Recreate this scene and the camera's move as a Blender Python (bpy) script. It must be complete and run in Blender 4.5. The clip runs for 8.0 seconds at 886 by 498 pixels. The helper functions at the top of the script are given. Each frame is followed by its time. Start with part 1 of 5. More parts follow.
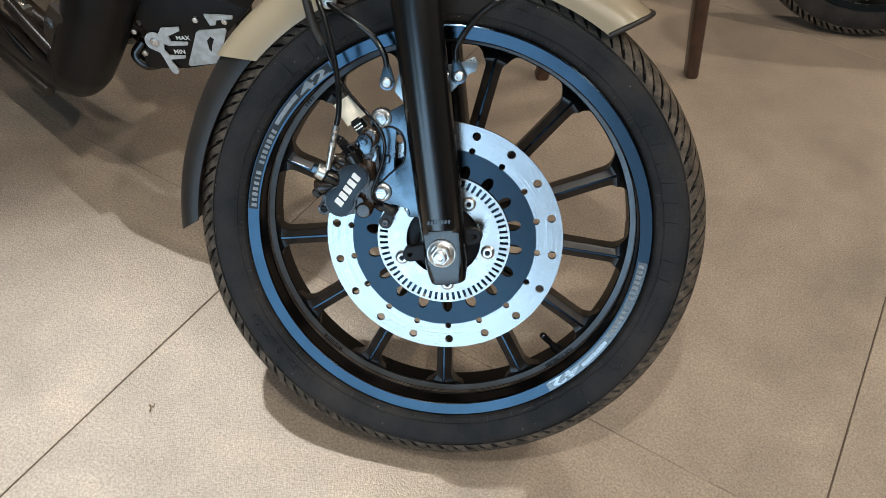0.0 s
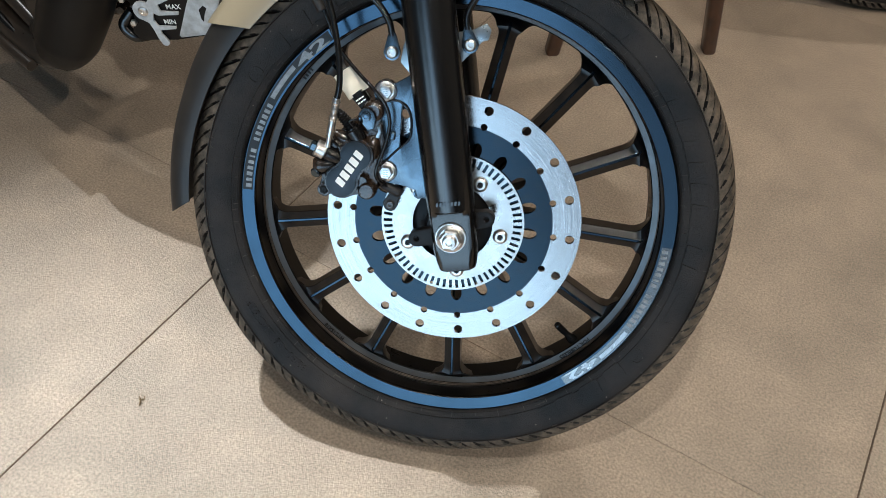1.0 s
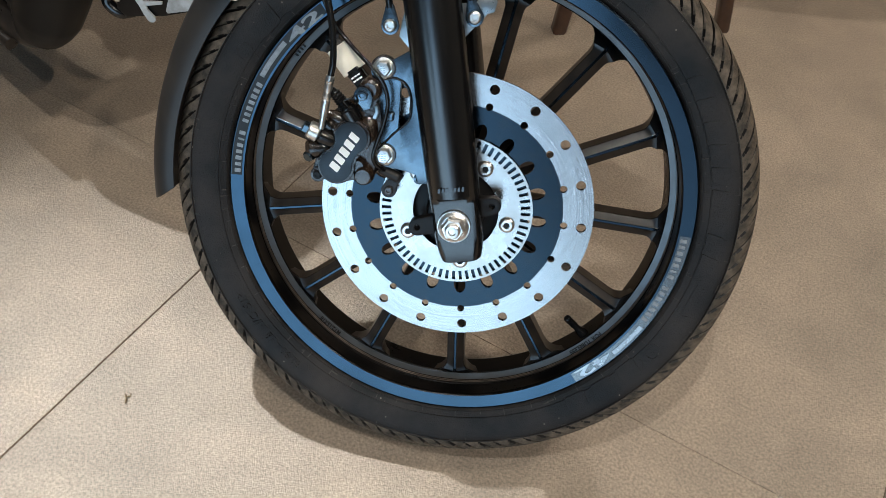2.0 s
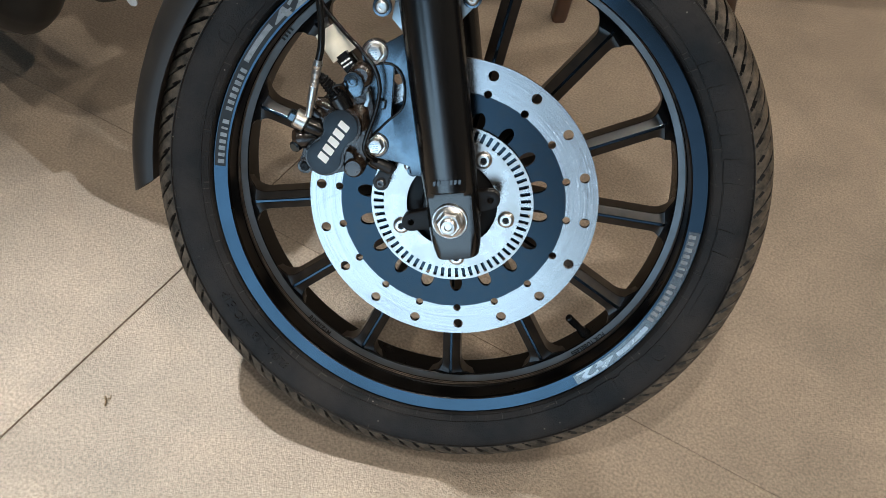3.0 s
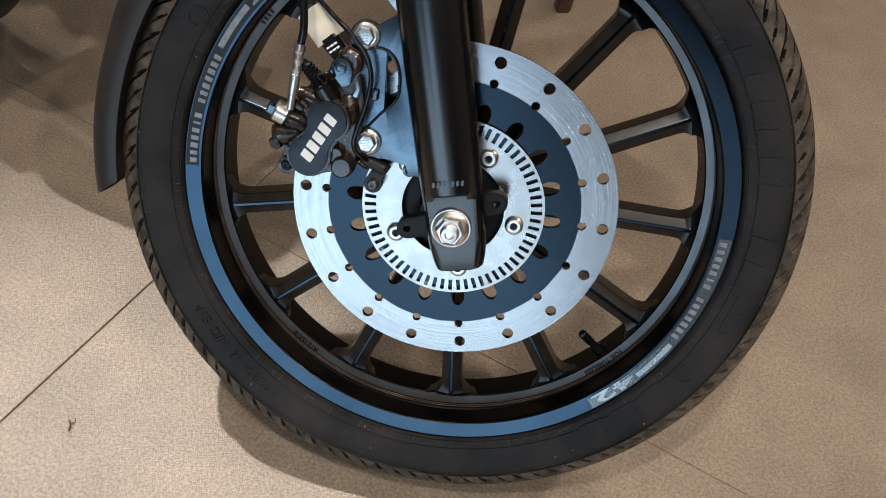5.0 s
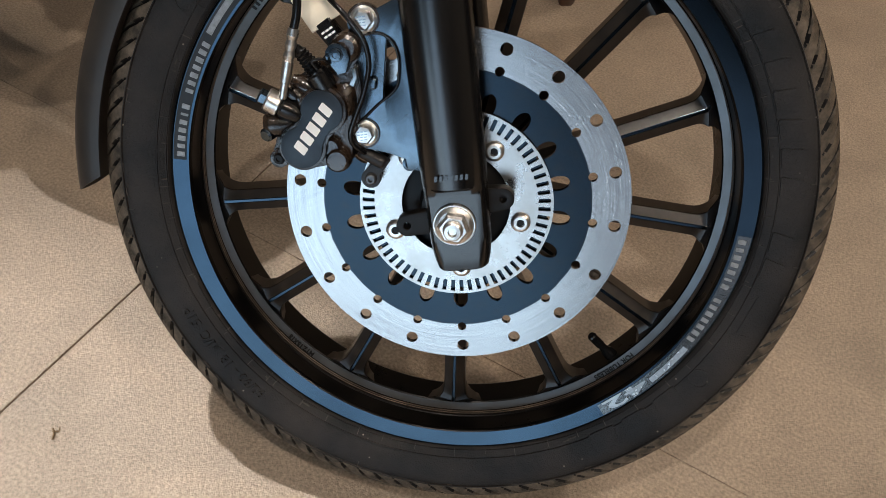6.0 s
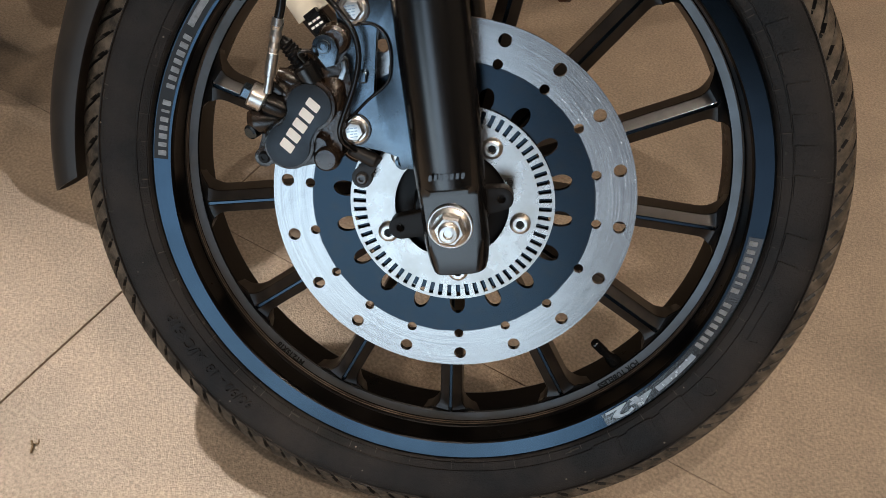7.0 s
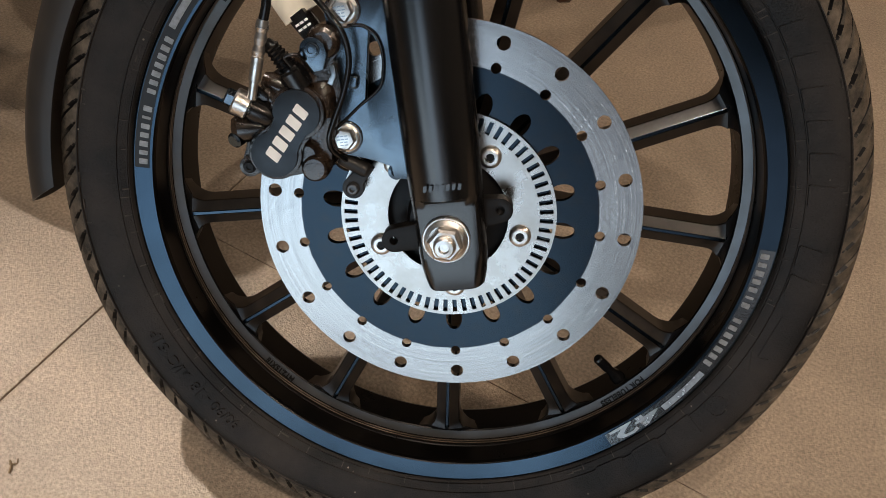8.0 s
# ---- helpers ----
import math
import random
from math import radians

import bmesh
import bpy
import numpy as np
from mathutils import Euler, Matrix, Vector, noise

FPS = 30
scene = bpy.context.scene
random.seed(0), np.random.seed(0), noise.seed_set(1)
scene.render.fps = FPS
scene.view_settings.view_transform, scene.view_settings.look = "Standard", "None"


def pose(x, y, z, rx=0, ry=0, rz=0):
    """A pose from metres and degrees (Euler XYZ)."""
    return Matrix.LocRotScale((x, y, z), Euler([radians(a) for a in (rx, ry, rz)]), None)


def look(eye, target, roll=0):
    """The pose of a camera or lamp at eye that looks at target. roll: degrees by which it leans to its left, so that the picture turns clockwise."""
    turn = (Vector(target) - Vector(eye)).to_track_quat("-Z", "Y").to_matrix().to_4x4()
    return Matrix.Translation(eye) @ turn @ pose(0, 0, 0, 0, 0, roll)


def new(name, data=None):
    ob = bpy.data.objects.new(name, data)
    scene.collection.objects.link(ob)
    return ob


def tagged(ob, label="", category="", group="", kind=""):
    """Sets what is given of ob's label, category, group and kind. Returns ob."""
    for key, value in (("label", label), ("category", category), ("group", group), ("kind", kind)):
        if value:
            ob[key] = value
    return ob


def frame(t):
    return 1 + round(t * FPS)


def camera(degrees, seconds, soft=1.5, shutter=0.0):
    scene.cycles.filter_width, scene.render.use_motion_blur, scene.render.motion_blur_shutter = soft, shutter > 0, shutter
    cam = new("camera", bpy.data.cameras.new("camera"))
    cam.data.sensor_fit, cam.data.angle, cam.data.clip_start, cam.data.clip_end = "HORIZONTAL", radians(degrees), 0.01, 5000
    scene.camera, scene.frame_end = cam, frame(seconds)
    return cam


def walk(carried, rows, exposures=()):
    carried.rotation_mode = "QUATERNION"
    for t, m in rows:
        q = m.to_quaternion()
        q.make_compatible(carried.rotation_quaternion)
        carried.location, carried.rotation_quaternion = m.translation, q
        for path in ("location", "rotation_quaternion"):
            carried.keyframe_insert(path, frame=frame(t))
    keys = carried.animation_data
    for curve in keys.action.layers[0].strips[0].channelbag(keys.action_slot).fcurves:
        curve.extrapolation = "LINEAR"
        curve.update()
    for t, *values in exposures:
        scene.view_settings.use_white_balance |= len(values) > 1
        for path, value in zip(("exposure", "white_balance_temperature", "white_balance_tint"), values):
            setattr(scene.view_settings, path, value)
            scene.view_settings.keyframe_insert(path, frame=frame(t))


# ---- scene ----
cam = camera(54.97, 8.0, soft=0.45)
PATH = [
    (0, 0.0554, -0.7013, 1.0325, 43.196, -4.457, 9.219),
    (0.5, 0.0462, -0.6801, 1.0085, 42.614, -4.475, 9.284),
    (1, 0.0428, -0.6527, 0.9811, 42.008, -4.460, 9.331),
    (1.5, 0.0401, -0.6284, 0.9587, 41.425, -4.305, 9.363),
    (3, 0.0358, -0.5742, 0.9033, 40.554, -4.561, 9.224),
    (3.5, 0.0328, -0.5576, 0.8902, 40.454, -4.746, 8.968),
    (4, 0.0292, -0.5390, 0.8705, 40.482, -4.784, 8.878),
    (4.5, 0.0280, -0.5227, 0.8547, 40.510, -4.772, 8.935),
    (6, 0.0211, -0.4833, 0.8056, 40.621, -4.753, 8.732),
    (6.5, 0.0210, -0.4719, 0.7915, 40.696, -4.762, 8.552),
    (7, 0.0213, -0.4589, 0.7790, 40.778, -4.745, 8.476),
    (7.5, 0.0192, -0.4447, 0.7698, 40.670, -4.826, 8.343),
    (8, 0.0199, -0.4300, 0.7604, 40.829, -4.822, 8.309),
]
walk(cam, [(t, pose(x, y, z, rx, ry, rz)) for t, x, y, z, rx, ry, rz in PATH],
     exposures=[(0.0, -0.03, 5330, 4), (1.5, -0.09, 5330, 4), (3.5, -0.22, 5500, 5), (4.5, -0.25, 5580, 7), (6.5, -0.40, 6020, 11), (8.0, -0.53, 6300, 13)])

# ---- light ----
world = bpy.data.worlds.new("world")
scene.world = world
world.use_nodes = True
sky = world.node_tree.nodes.new("ShaderNodeTexSky")
sky.sky_type, sky.sun_disc = "NISHITA", False
sky.sun_elevation, sky.sun_rotation = radians(40), radians(200)
world.node_tree.links.new(sky.outputs[0], world.node_tree.nodes["Background"].inputs[0])
world.node_tree.nodes["Background"].inputs[1].default_value = 0.1


def area_lamp(name, place, target, power, colour, w, h=None):
    data = bpy.data.lights.new(name, "AREA")
    data.energy, data.color, data.size = power, colour, w
    if h:
        data.shape, data.size_y = "RECTANGLE", h
    else:
        data.shape = "DISK"
    ob = new(name, data)
    ob.matrix_world = look(place, target)
    return ob


CEILING = 3.2
WARM, AMBER = (1.0, 0.83, 0.65), (1.0, 0.76, 0.53)
# all unseen; those at (-0.3, -0.9) and (1.5, 2.2) are added as fill
DOWNLIGHTS = [(2.6, 0.7, 58), (-0.3, -0.9, 34), (1.7, -1.5, 40), (0.6, -2.2, 30), (1.5, 2.2, 30)]
SPOT = (-1.62, 0.90)
for lx, ly, power in DOWNLIGHTS:
    area_lamp("downlight_and_fill_lamp", (lx, ly, CEILING - 0.03), (lx, ly, 0), power, AMBER if lx > 1 else WARM, 0.055)
# a narrow spotlight in the ceiling makes the bright pool beside the wheel
pool = bpy.data.lights.new("spotlight_lamp", "SPOT")
pool.energy, pool.color, pool.shadow_soft_size, pool.spot_size, pool.spot_blend = 590, (1.0, 0.87, 0.72), 0.03, radians(26), 1.0
new("spotlight_lamp", pool).matrix_world = look((*SPOT, CEILING - 0.03), (-0.34, -0.42, 0))
# daylight in the glazed shop front behind the camera
# openings of the shop front (x0, x1, z0, z1), the power of the daylight in each, and its colour
OPENINGS = [(-3.42, -1.45, 0.0, 1.15, 23, (0.6, 0.83, 1.0)), (-1.45, -0.42, 0.0, 2.12, 19, (0.6, 0.83, 1.0)), (-0.42, 0.62, 0.0, 0.41, 4.3, (0.6, 0.83, 1.0)), (-0.42, 0.62, 0.41, 0.85, 4.8, (0.68, 0.87, 1.0)),
            (-0.42, 0.15, 0.85, 2.12, 5.6, (0.68, 0.87, 1.0)), (0.15, 1.75, 0.85, 1.66, 1.35, (1.0, 0.9, 0.77))]
for x0, x1, z0, z1, power, colour in OPENINGS:
    mid_x, mid_z = (x0 + x1) / 2, (z0 + z1) / 2
    area_lamp("shopfront_daylight", (mid_x, -4.44, mid_z), (mid_x, 0, mid_z), power, colour, x1 - x0 - 0.02, z1 - z0 - 0.02)


# ---- materials ----
def material(name, base, rough=0.5, metal=0.0, second=None, amount=0.5, scale=30.0, bump=0.0, bump_scale=400.0,
             spec=0.5, rough_var=0.0, coat=0.0, relief=0.00012, ior=1.5, flecks=0.0, fleck_colour=(0.5, 0.42, 0.33), fleck_scale=260.0):
    """Principled surface with two scales of variation in colour, roughness and relief."""
    m = bpy.data.materials.new(name)
    m.use_nodes = True
    nt = m.node_tree
    p = nt.nodes["Principled BSDF"]
    p.inputs["Metallic"].default_value = metal
    p.inputs["Specular IOR Level"].default_value = spec
    p.inputs["Coat Weight"].default_value = coat
    p.inputs["IOR"].default_value = ior
    p.inputs["Coat Roughness"].default_value = 0.1
    tc = nt.nodes.new("ShaderNodeTexCoord")
    big = nt.nodes.new("ShaderNodeTexNoise")
    big.inputs["Scale"].default_value, big.inputs["Detail"].default_value = scale, 8
    big.inputs["Roughness"].default_value = 0.62
    nt.links.new(tc.outputs["Object"], big.inputs["Vector"])
    ramp = nt.nodes.new("ShaderNodeMapRange")
    ramp.inputs[1].default_value, ramp.inputs[2].default_value = 0.38, 0.68
    ramp.inputs[3].default_value, ramp.inputs[4].default_value = 0.0, amount
    nt.links.new(big.outputs[0], ramp.inputs[0])
    mix = nt.nodes.new("ShaderNodeMix")
    mix.data_type = "RGBA"
    mix.inputs[6].default_value = (*base, 1)
    mix.inputs[7].default_value = (*(second or tuple(c * 0.8 for c in base)), 1)
    nt.links.new(ramp.outputs[0], mix.inputs[0])
    colour = mix.outputs[2]
    if flecks:
        # scattered specks of dust and small chips
        cell = nt.nodes.new("ShaderNodeTexVoronoi")
        cell.inputs["Scale"].default_value = fleck_scale
        nt.links.new(tc.outputs["Object"], cell.inputs["Vector"])
        cut = nt.nodes.new("ShaderNodeMapRange")
        cut.inputs[1].default_value, cut.inputs[2].default_value = 0.12, 0.2
        cut.inputs[3].default_value, cut.inputs[4].default_value = 1.0, 0.0
        nt.links.new(cell.outputs["Distance"], cut.inputs[0])
        pick = nt.nodes.new("ShaderNodeMapRange")
        pick.inputs[1].default_value, pick.inputs[2].default_value = 1.0 - flecks, 1.0 - flecks * 0.6
        nt.links.new(cell.outputs["Color"], pick.inputs[0])
        both = nt.nodes.new("ShaderNodeMath")
        both.operation = "MULTIPLY"
        nt.links.new(cut.outputs[0], both.inputs[0])
        nt.links.new(pick.outputs[0], both.inputs[1])
        fm = nt.nodes.new("ShaderNodeMix")
        fm.data_type = "RGBA"
        nt.links.new(both.outputs[0], fm.inputs[0])
        nt.links.new(colour, fm.inputs[6])
        fm.inputs[7].default_value = (*fleck_colour, 1)
        colour = fm.outputs[2]
    nt.links.new(colour, p.inputs["Base Color"])
    fine = nt.nodes.new("ShaderNodeTexNoise")
    fine.inputs["Scale"].default_value, fine.inputs["Detail"].default_value = bump_scale, 4
    nt.links.new(tc.outputs["Object"], fine.inputs["Vector"])
    rr = nt.nodes.new("ShaderNodeMapRange")
    rr.inputs[3].default_value, rr.inputs[4].default_value = max(0.02, rough - rough_var), min(1, rough + rough_var)
    nt.links.new(big.outputs[0], rr.inputs[0])
    nt.links.new(rr.outputs[0], p.inputs["Roughness"])
    if bump:
        b = nt.nodes.new("ShaderNodeBump")
        b.inputs["Strength"].default_value, b.inputs["Distance"].default_value = min(1.0, bump * 2), relief
        nt.links.new(fine.outputs[0], b.inputs["Height"])
        nt.links.new(b.outputs[0], p.inputs["Normal"])
    return m


rubber = material("tyre_rubber", (0.0042, 0.0038, 0.0036), 0.47, second=(0.036, 0.030, 0.026), amount=0.85, scale=13, bump=0.5, bump_scale=700, rough_var=0.16, spec=0.3, relief=0.0007, flecks=0.13, fleck_colour=(0.26, 0.22, 0.18), fleck_scale=190)
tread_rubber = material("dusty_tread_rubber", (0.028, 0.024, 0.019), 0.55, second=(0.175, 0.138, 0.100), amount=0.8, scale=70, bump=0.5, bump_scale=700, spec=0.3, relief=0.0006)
rim_paint = material("dark_blue_satin_rim_and_ridge_glint", (0.033, 0.051, 0.072), 0.14, metal=1.0, second=(0.027, 0.041, 0.057), amount=0.6, scale=22, bump=0.015, bump_scale=1500, rough_var=0.06, flecks=0.05, fleck_colour=(0.3, 0.27, 0.22), fleck_scale=230)
spoke_paint = material("dusty_satin_black_paint", (0.0035, 0.0033, 0.0032), 0.33, second=(0.045, 0.032, 0.023), amount=0.65, scale=22, bump=0.1, bump_scale=1200, rough_var=0.12, flecks=0.04, fleck_scale=200, spec=0.4)
fork_paint = material("gloss_black_fork_paint", (0.002, 0.0022, 0.0027), 0.25, second=(0.003, 0.003, 0.0033), amount=0.5, scale=20, bump=0.08, bump_scale=700, rough_var=0.02, ior=1.72, relief=0.00006)
plate_paint = material("satin_blue_black_plate", (0.122, 0.160, 0.198), 0.26, metal=1.0, second=(0.052, 0.063, 0.074), amount=0.5, scale=60, bump=0.08, bump_scale=1500, rough_var=0.05, flecks=0.04, fleck_colour=(0.02, 0.018, 0.016), fleck_scale=220)
caliper_cast = material("dusty_black_casting", (0.004, 0.0037, 0.0035), 0.21, second=(0.065, 0.040, 0.024), amount=0.75, scale=52, bump=0.3, bump_scale=420, rough_var=0.12, relief=0.0004, spec=0.75)
caliper_cap = material("satin_grey_black_cap", (0.045, 0.052, 0.060), 0.38, metal=0.9, second=(0.032, 0.035, 0.038), amount=0.6, scale=70, bump=0.3, bump_scale=1600, flecks=0.05, fleck_scale=300)
black_plastic = material("matt_black_plastic", (0.013, 0.0125, 0.0125), 0.45, second=(0.036, 0.029, 0.023), amount=0.7, scale=10, bump=0.25, bump_scale=1200, rough_var=0.1)
hose_rubber = material("black_hose_rubber", (0.006, 0.006, 0.0062), 0.22, bump=0.05, spec=0.55)
zinc = material("zinc_plated_steel", (0.80, 0.79, 0.77), 0.31, metal=1.0, second=(0.48, 0.43, 0.37), amount=0.6, scale=160, bump=0.4, bump_scale=900, rough_var=0.12)
bracket_steel = material("galvanised_bracket_steel", (0.34, 0.38, 0.41), 0.3, metal=1.0, second=(0.22, 0.23, 0.24), amount=0.5, scale=110, bump=0.1, rough_var=0.1)
ring_steel = material("bare_pressed_steel", (0.50, 0.49, 0.475), 0.28, metal=1.0, second=(0.36, 0.33, 0.29), amount=0.5, scale=55, bump=0.05, bump_scale=1500, rough_var=0.08)
beige_paint = material("pale_gold_fender_paint", (0.33, 0.275, 0.185), 0.28, second=(0.29, 0.24, 0.16), amount=0.4, scale=10, coat=0.3)
white_ink = material("white_lettering", (0.88, 0.88, 0.86), 0.45, second=(0.74, 0.72, 0.69), amount=0.4, scale=150)
grey_ink = material("silver_grey_decal", (0.27, 0.285, 0.30), 0.4, metal=0.15, second=(0.13, 0.135, 0.14), amount=0.7, scale=230, rough_var=0.1)
lit_side_ink = material("lit_side_silver_decal", (0.40, 0.42, 0.44), 0.25, metal=0.7, second=(0.22, 0.23, 0.24), amount=0.7, scale=230, rough_var=0.1)
sticker_film = material("glossy_black_decal_film", (0.006, 0.0065, 0.008), 0.13, second=(0.02, 0.02, 0.021), amount=0.7, scale=170, spec=0.7, bump=0.35, bump_scale=420, ior=1.75, rough_var=0.06)
shaded_side_film = material("shaded_side_black_decal_film", (0.008, 0.0085, 0.01), 0.45, second=(0.014, 0.014, 0.015), amount=0.5, scale=120, spec=0.4)
tag_paper = material("white_paper_tag", (0.9, 0.83, 0.68), 0.6, second=(0.74, 0.63, 0.46), amount=0.5, scale=60, bump=0.1)
pale_plate = material("dusty_pale_plate", (0.58, 0.60, 0.61), 0.45, second=(0.25, 0.23, 0.2), amount=0.6, scale=70, bump=0.1)
casting_and_groove_black = material("black_casting_and_groove_shade", (0.003, 0.003, 0.0033), 0.4, second=(0.01, 0.008, 0.007), amount=0.5, scale=25, bump=0.3, bump_scale=500, spec=0.25)
exhaust_black = material("satin_black_exhaust", (0.0042, 0.0040, 0.0039), 0.36, second=(0.017, 0.0132, 0.010), amount=0.5, scale=12, bump=0.1, bump_scale=900, rough_var=0.08, spec=0.2)
pipe_black = material("brown_black_pipe", (0.013, 0.0105, 0.0085), 0.3, second=(0.040, 0.027, 0.018), amount=0.7, scale=16, bump=0.12, bump_scale=700, rough_var=0.1)
chair_wood = material("dark_stained_wood", (0.062, 0.023, 0.0095), 0.3, second=(0.024, 0.0085, 0.004), amount=0.9, scale=30, bump=0.1, bump_scale=300, coat=0.3)
wall_paint = material("grey_wall_paint", (0.18, 0.17, 0.155), 0.8, second=(0.15, 0.14, 0.13), scale=3, bump=0.1, bump_scale=200)
ceiling_paint = material("grey_ceiling_paint", (0.30, 0.285, 0.265), 0.9, second=(0.26, 0.25, 0.23), scale=2, bump=0.05, bump_scale=200)
dark_wall = material("charcoal_wall_paint", (0.05, 0.048, 0.046), 0.7, scale=3, bump=0.1, bump_scale=200)
scuffed_rubber = material("scuffed_rubber", (0.022, 0.019, 0.017), 0.55, second=(0.085, 0.068, 0.056), amount=0.85, scale=110, bump=0.2, bump_scale=900, spec=0.4, relief=0.0005)
lip_paint = material("dusty_grey_rim_lip", (0.105, 0.112, 0.122), 0.32, metal=0.5, second=(0.080, 0.076, 0.071), amount=0.7, scale=30, bump=0.08, bump_scale=900, rough_var=0.1, flecks=0.04)
channel_dark = material("dusty_near_black_channel", (0.0018, 0.0017, 0.0017), 0.3, second=(0.0055, 0.0042, 0.0034), amount=0.7, scale=22, bump=0.1, bump_scale=1200, rough_var=0.1, flecks=0.03, fleck_scale=200, spec=0.16)
dusty_edge = material("dusty_painted_edge", (0.17, 0.130, 0.100), 0.6, second=(0.015, 0.012, 0.010), amount=0.85, scale=40)
grout = material("brown_grout", (0.15, 0.112, 0.08), 0.9, second=(0.06, 0.045, 0.033), amount=0.8, scale=25, bump=0.4, bump_scale=300, relief=0.0005)
dried_leaf = material("dried_leaf", (0.24, 0.165, 0.085), 0.7, second=(0.06, 0.038, 0.02), amount=0.9, scale=400, bump=0.3)
alu_frame = material("grey_aluminium_frame", (0.4, 0.41, 0.42), 0.4, metal=0.8)
lamp_glow = bpy.data.materials.new("lamp_diffuser")
lamp_glow.use_nodes = True
lamp_glow.node_tree.nodes["Principled BSDF"].inputs["Emission Color"].default_value = (1, 0.88, 0.74, 1)
lamp_glow.node_tree.nodes["Principled BSDF"].inputs["Emission Strength"].default_value = 6.0


def tile_material():
    """Beige porcelain: fine speckle, broad cloudy stains, a slight sheen and a grainy surface."""
    m = material("beige_porcelain_tile", (0.395, 0.315, 0.234), 0.34, second=(0.24, 0.192, 0.145), amount=0.9, scale=3.4, bump=0.5, bump_scale=1000, rough_var=0.1, spec=1.0, relief=0.00045, flecks=0.3, fleck_colour=(0.50, 0.41, 0.31), fleck_scale=430)
    nt = m.node_tree
    p = nt.nodes["Principled BSDF"]
    base = p.inputs["Base Color"].links[0].from_socket
    tc = next(n for n in nt.nodes if n.type == "TEX_COORD")
    speck = nt.nodes.new("ShaderNodeTexNoise")
    speck.inputs["Scale"].default_value, speck.inputs["Detail"].default_value = 290, 6
    nt.links.new(tc.outputs["Object"], speck.inputs["Vector"])
    rng = nt.nodes.new("ShaderNodeMapRange")
    rng.inputs[1].default_value, rng.inputs[2].default_value = 0.35, 0.65
    rng.inputs[3].default_value, rng.inputs[4].default_value = 0.72, 1.28
    nt.links.new(speck.outputs[0], rng.inputs[0])
    info = nt.nodes.new("ShaderNodeObjectInfo")
    tint = nt.nodes.new("ShaderNodeMapRange")
    tint.inputs[3].default_value, tint.inputs[4].default_value = 0.96, 1.04
    nt.links.new(info.outputs["Random"], tint.inputs[0])
    blot = nt.nodes.new("ShaderNodeTexNoise")
    blot.inputs["Scale"].default_value, blot.inputs["Detail"].default_value, blot.inputs["Distortion"].default_value = 9, 5, 0.8
    nt.links.new(tc.outputs["Object"], blot.inputs["Vector"])
    stain = nt.nodes.new("ShaderNodeMapRange")
    stain.inputs[1].default_value, stain.inputs[2].default_value = 0.36, 0.64
    stain.inputs[3].default_value, stain.inputs[4].default_value = 0.93, 1.05
    nt.links.new(blot.outputs[0], stain.inputs[0])
    mul = nt.nodes.new("ShaderNodeMath")
    mul.operation = "MULTIPLY"
    nt.links.new(rng.outputs[0], mul.inputs[0])
    nt.links.new(tint.outputs[0], mul.inputs[1])
    mul2 = nt.nodes.new("ShaderNodeMath")
    mul2.operation = "MULTIPLY"
    nt.links.new(mul.outputs[0], mul2.inputs[0])
    nt.links.new(stain.outputs[0], mul2.inputs[1])
    mul = mul2
    vm = nt.nodes.new("ShaderNodeVectorMath")
    vm.operation = "SCALE"
    nt.links.new(base, vm.inputs[0])
    nt.links.new(mul.outputs[0], vm.inputs["Scale"])
    nt.links.new(vm.outputs[0], p.inputs["Base Color"])
    # the surface is set with fine grains
    grain = nt.nodes.new("ShaderNodeTexVoronoi")
    grain.inputs["Scale"].default_value = 480
    nt.links.new(tc.outputs["Object"], grain.inputs["Vector"])
    bump = next(n for n in nt.nodes if n.type == "BUMP")
    both = nt.nodes.new("ShaderNodeMath")
    both.operation = "SUBTRACT"
    nt.links.new(bump.inputs["Height"].links[0].from_socket, both.inputs[0])
    nt.links.new(grain.outputs["Distance"], both.inputs[1])
    nt.links.new(both.outputs[0], bump.inputs["Height"])
    return m


tile_mat = tile_material()


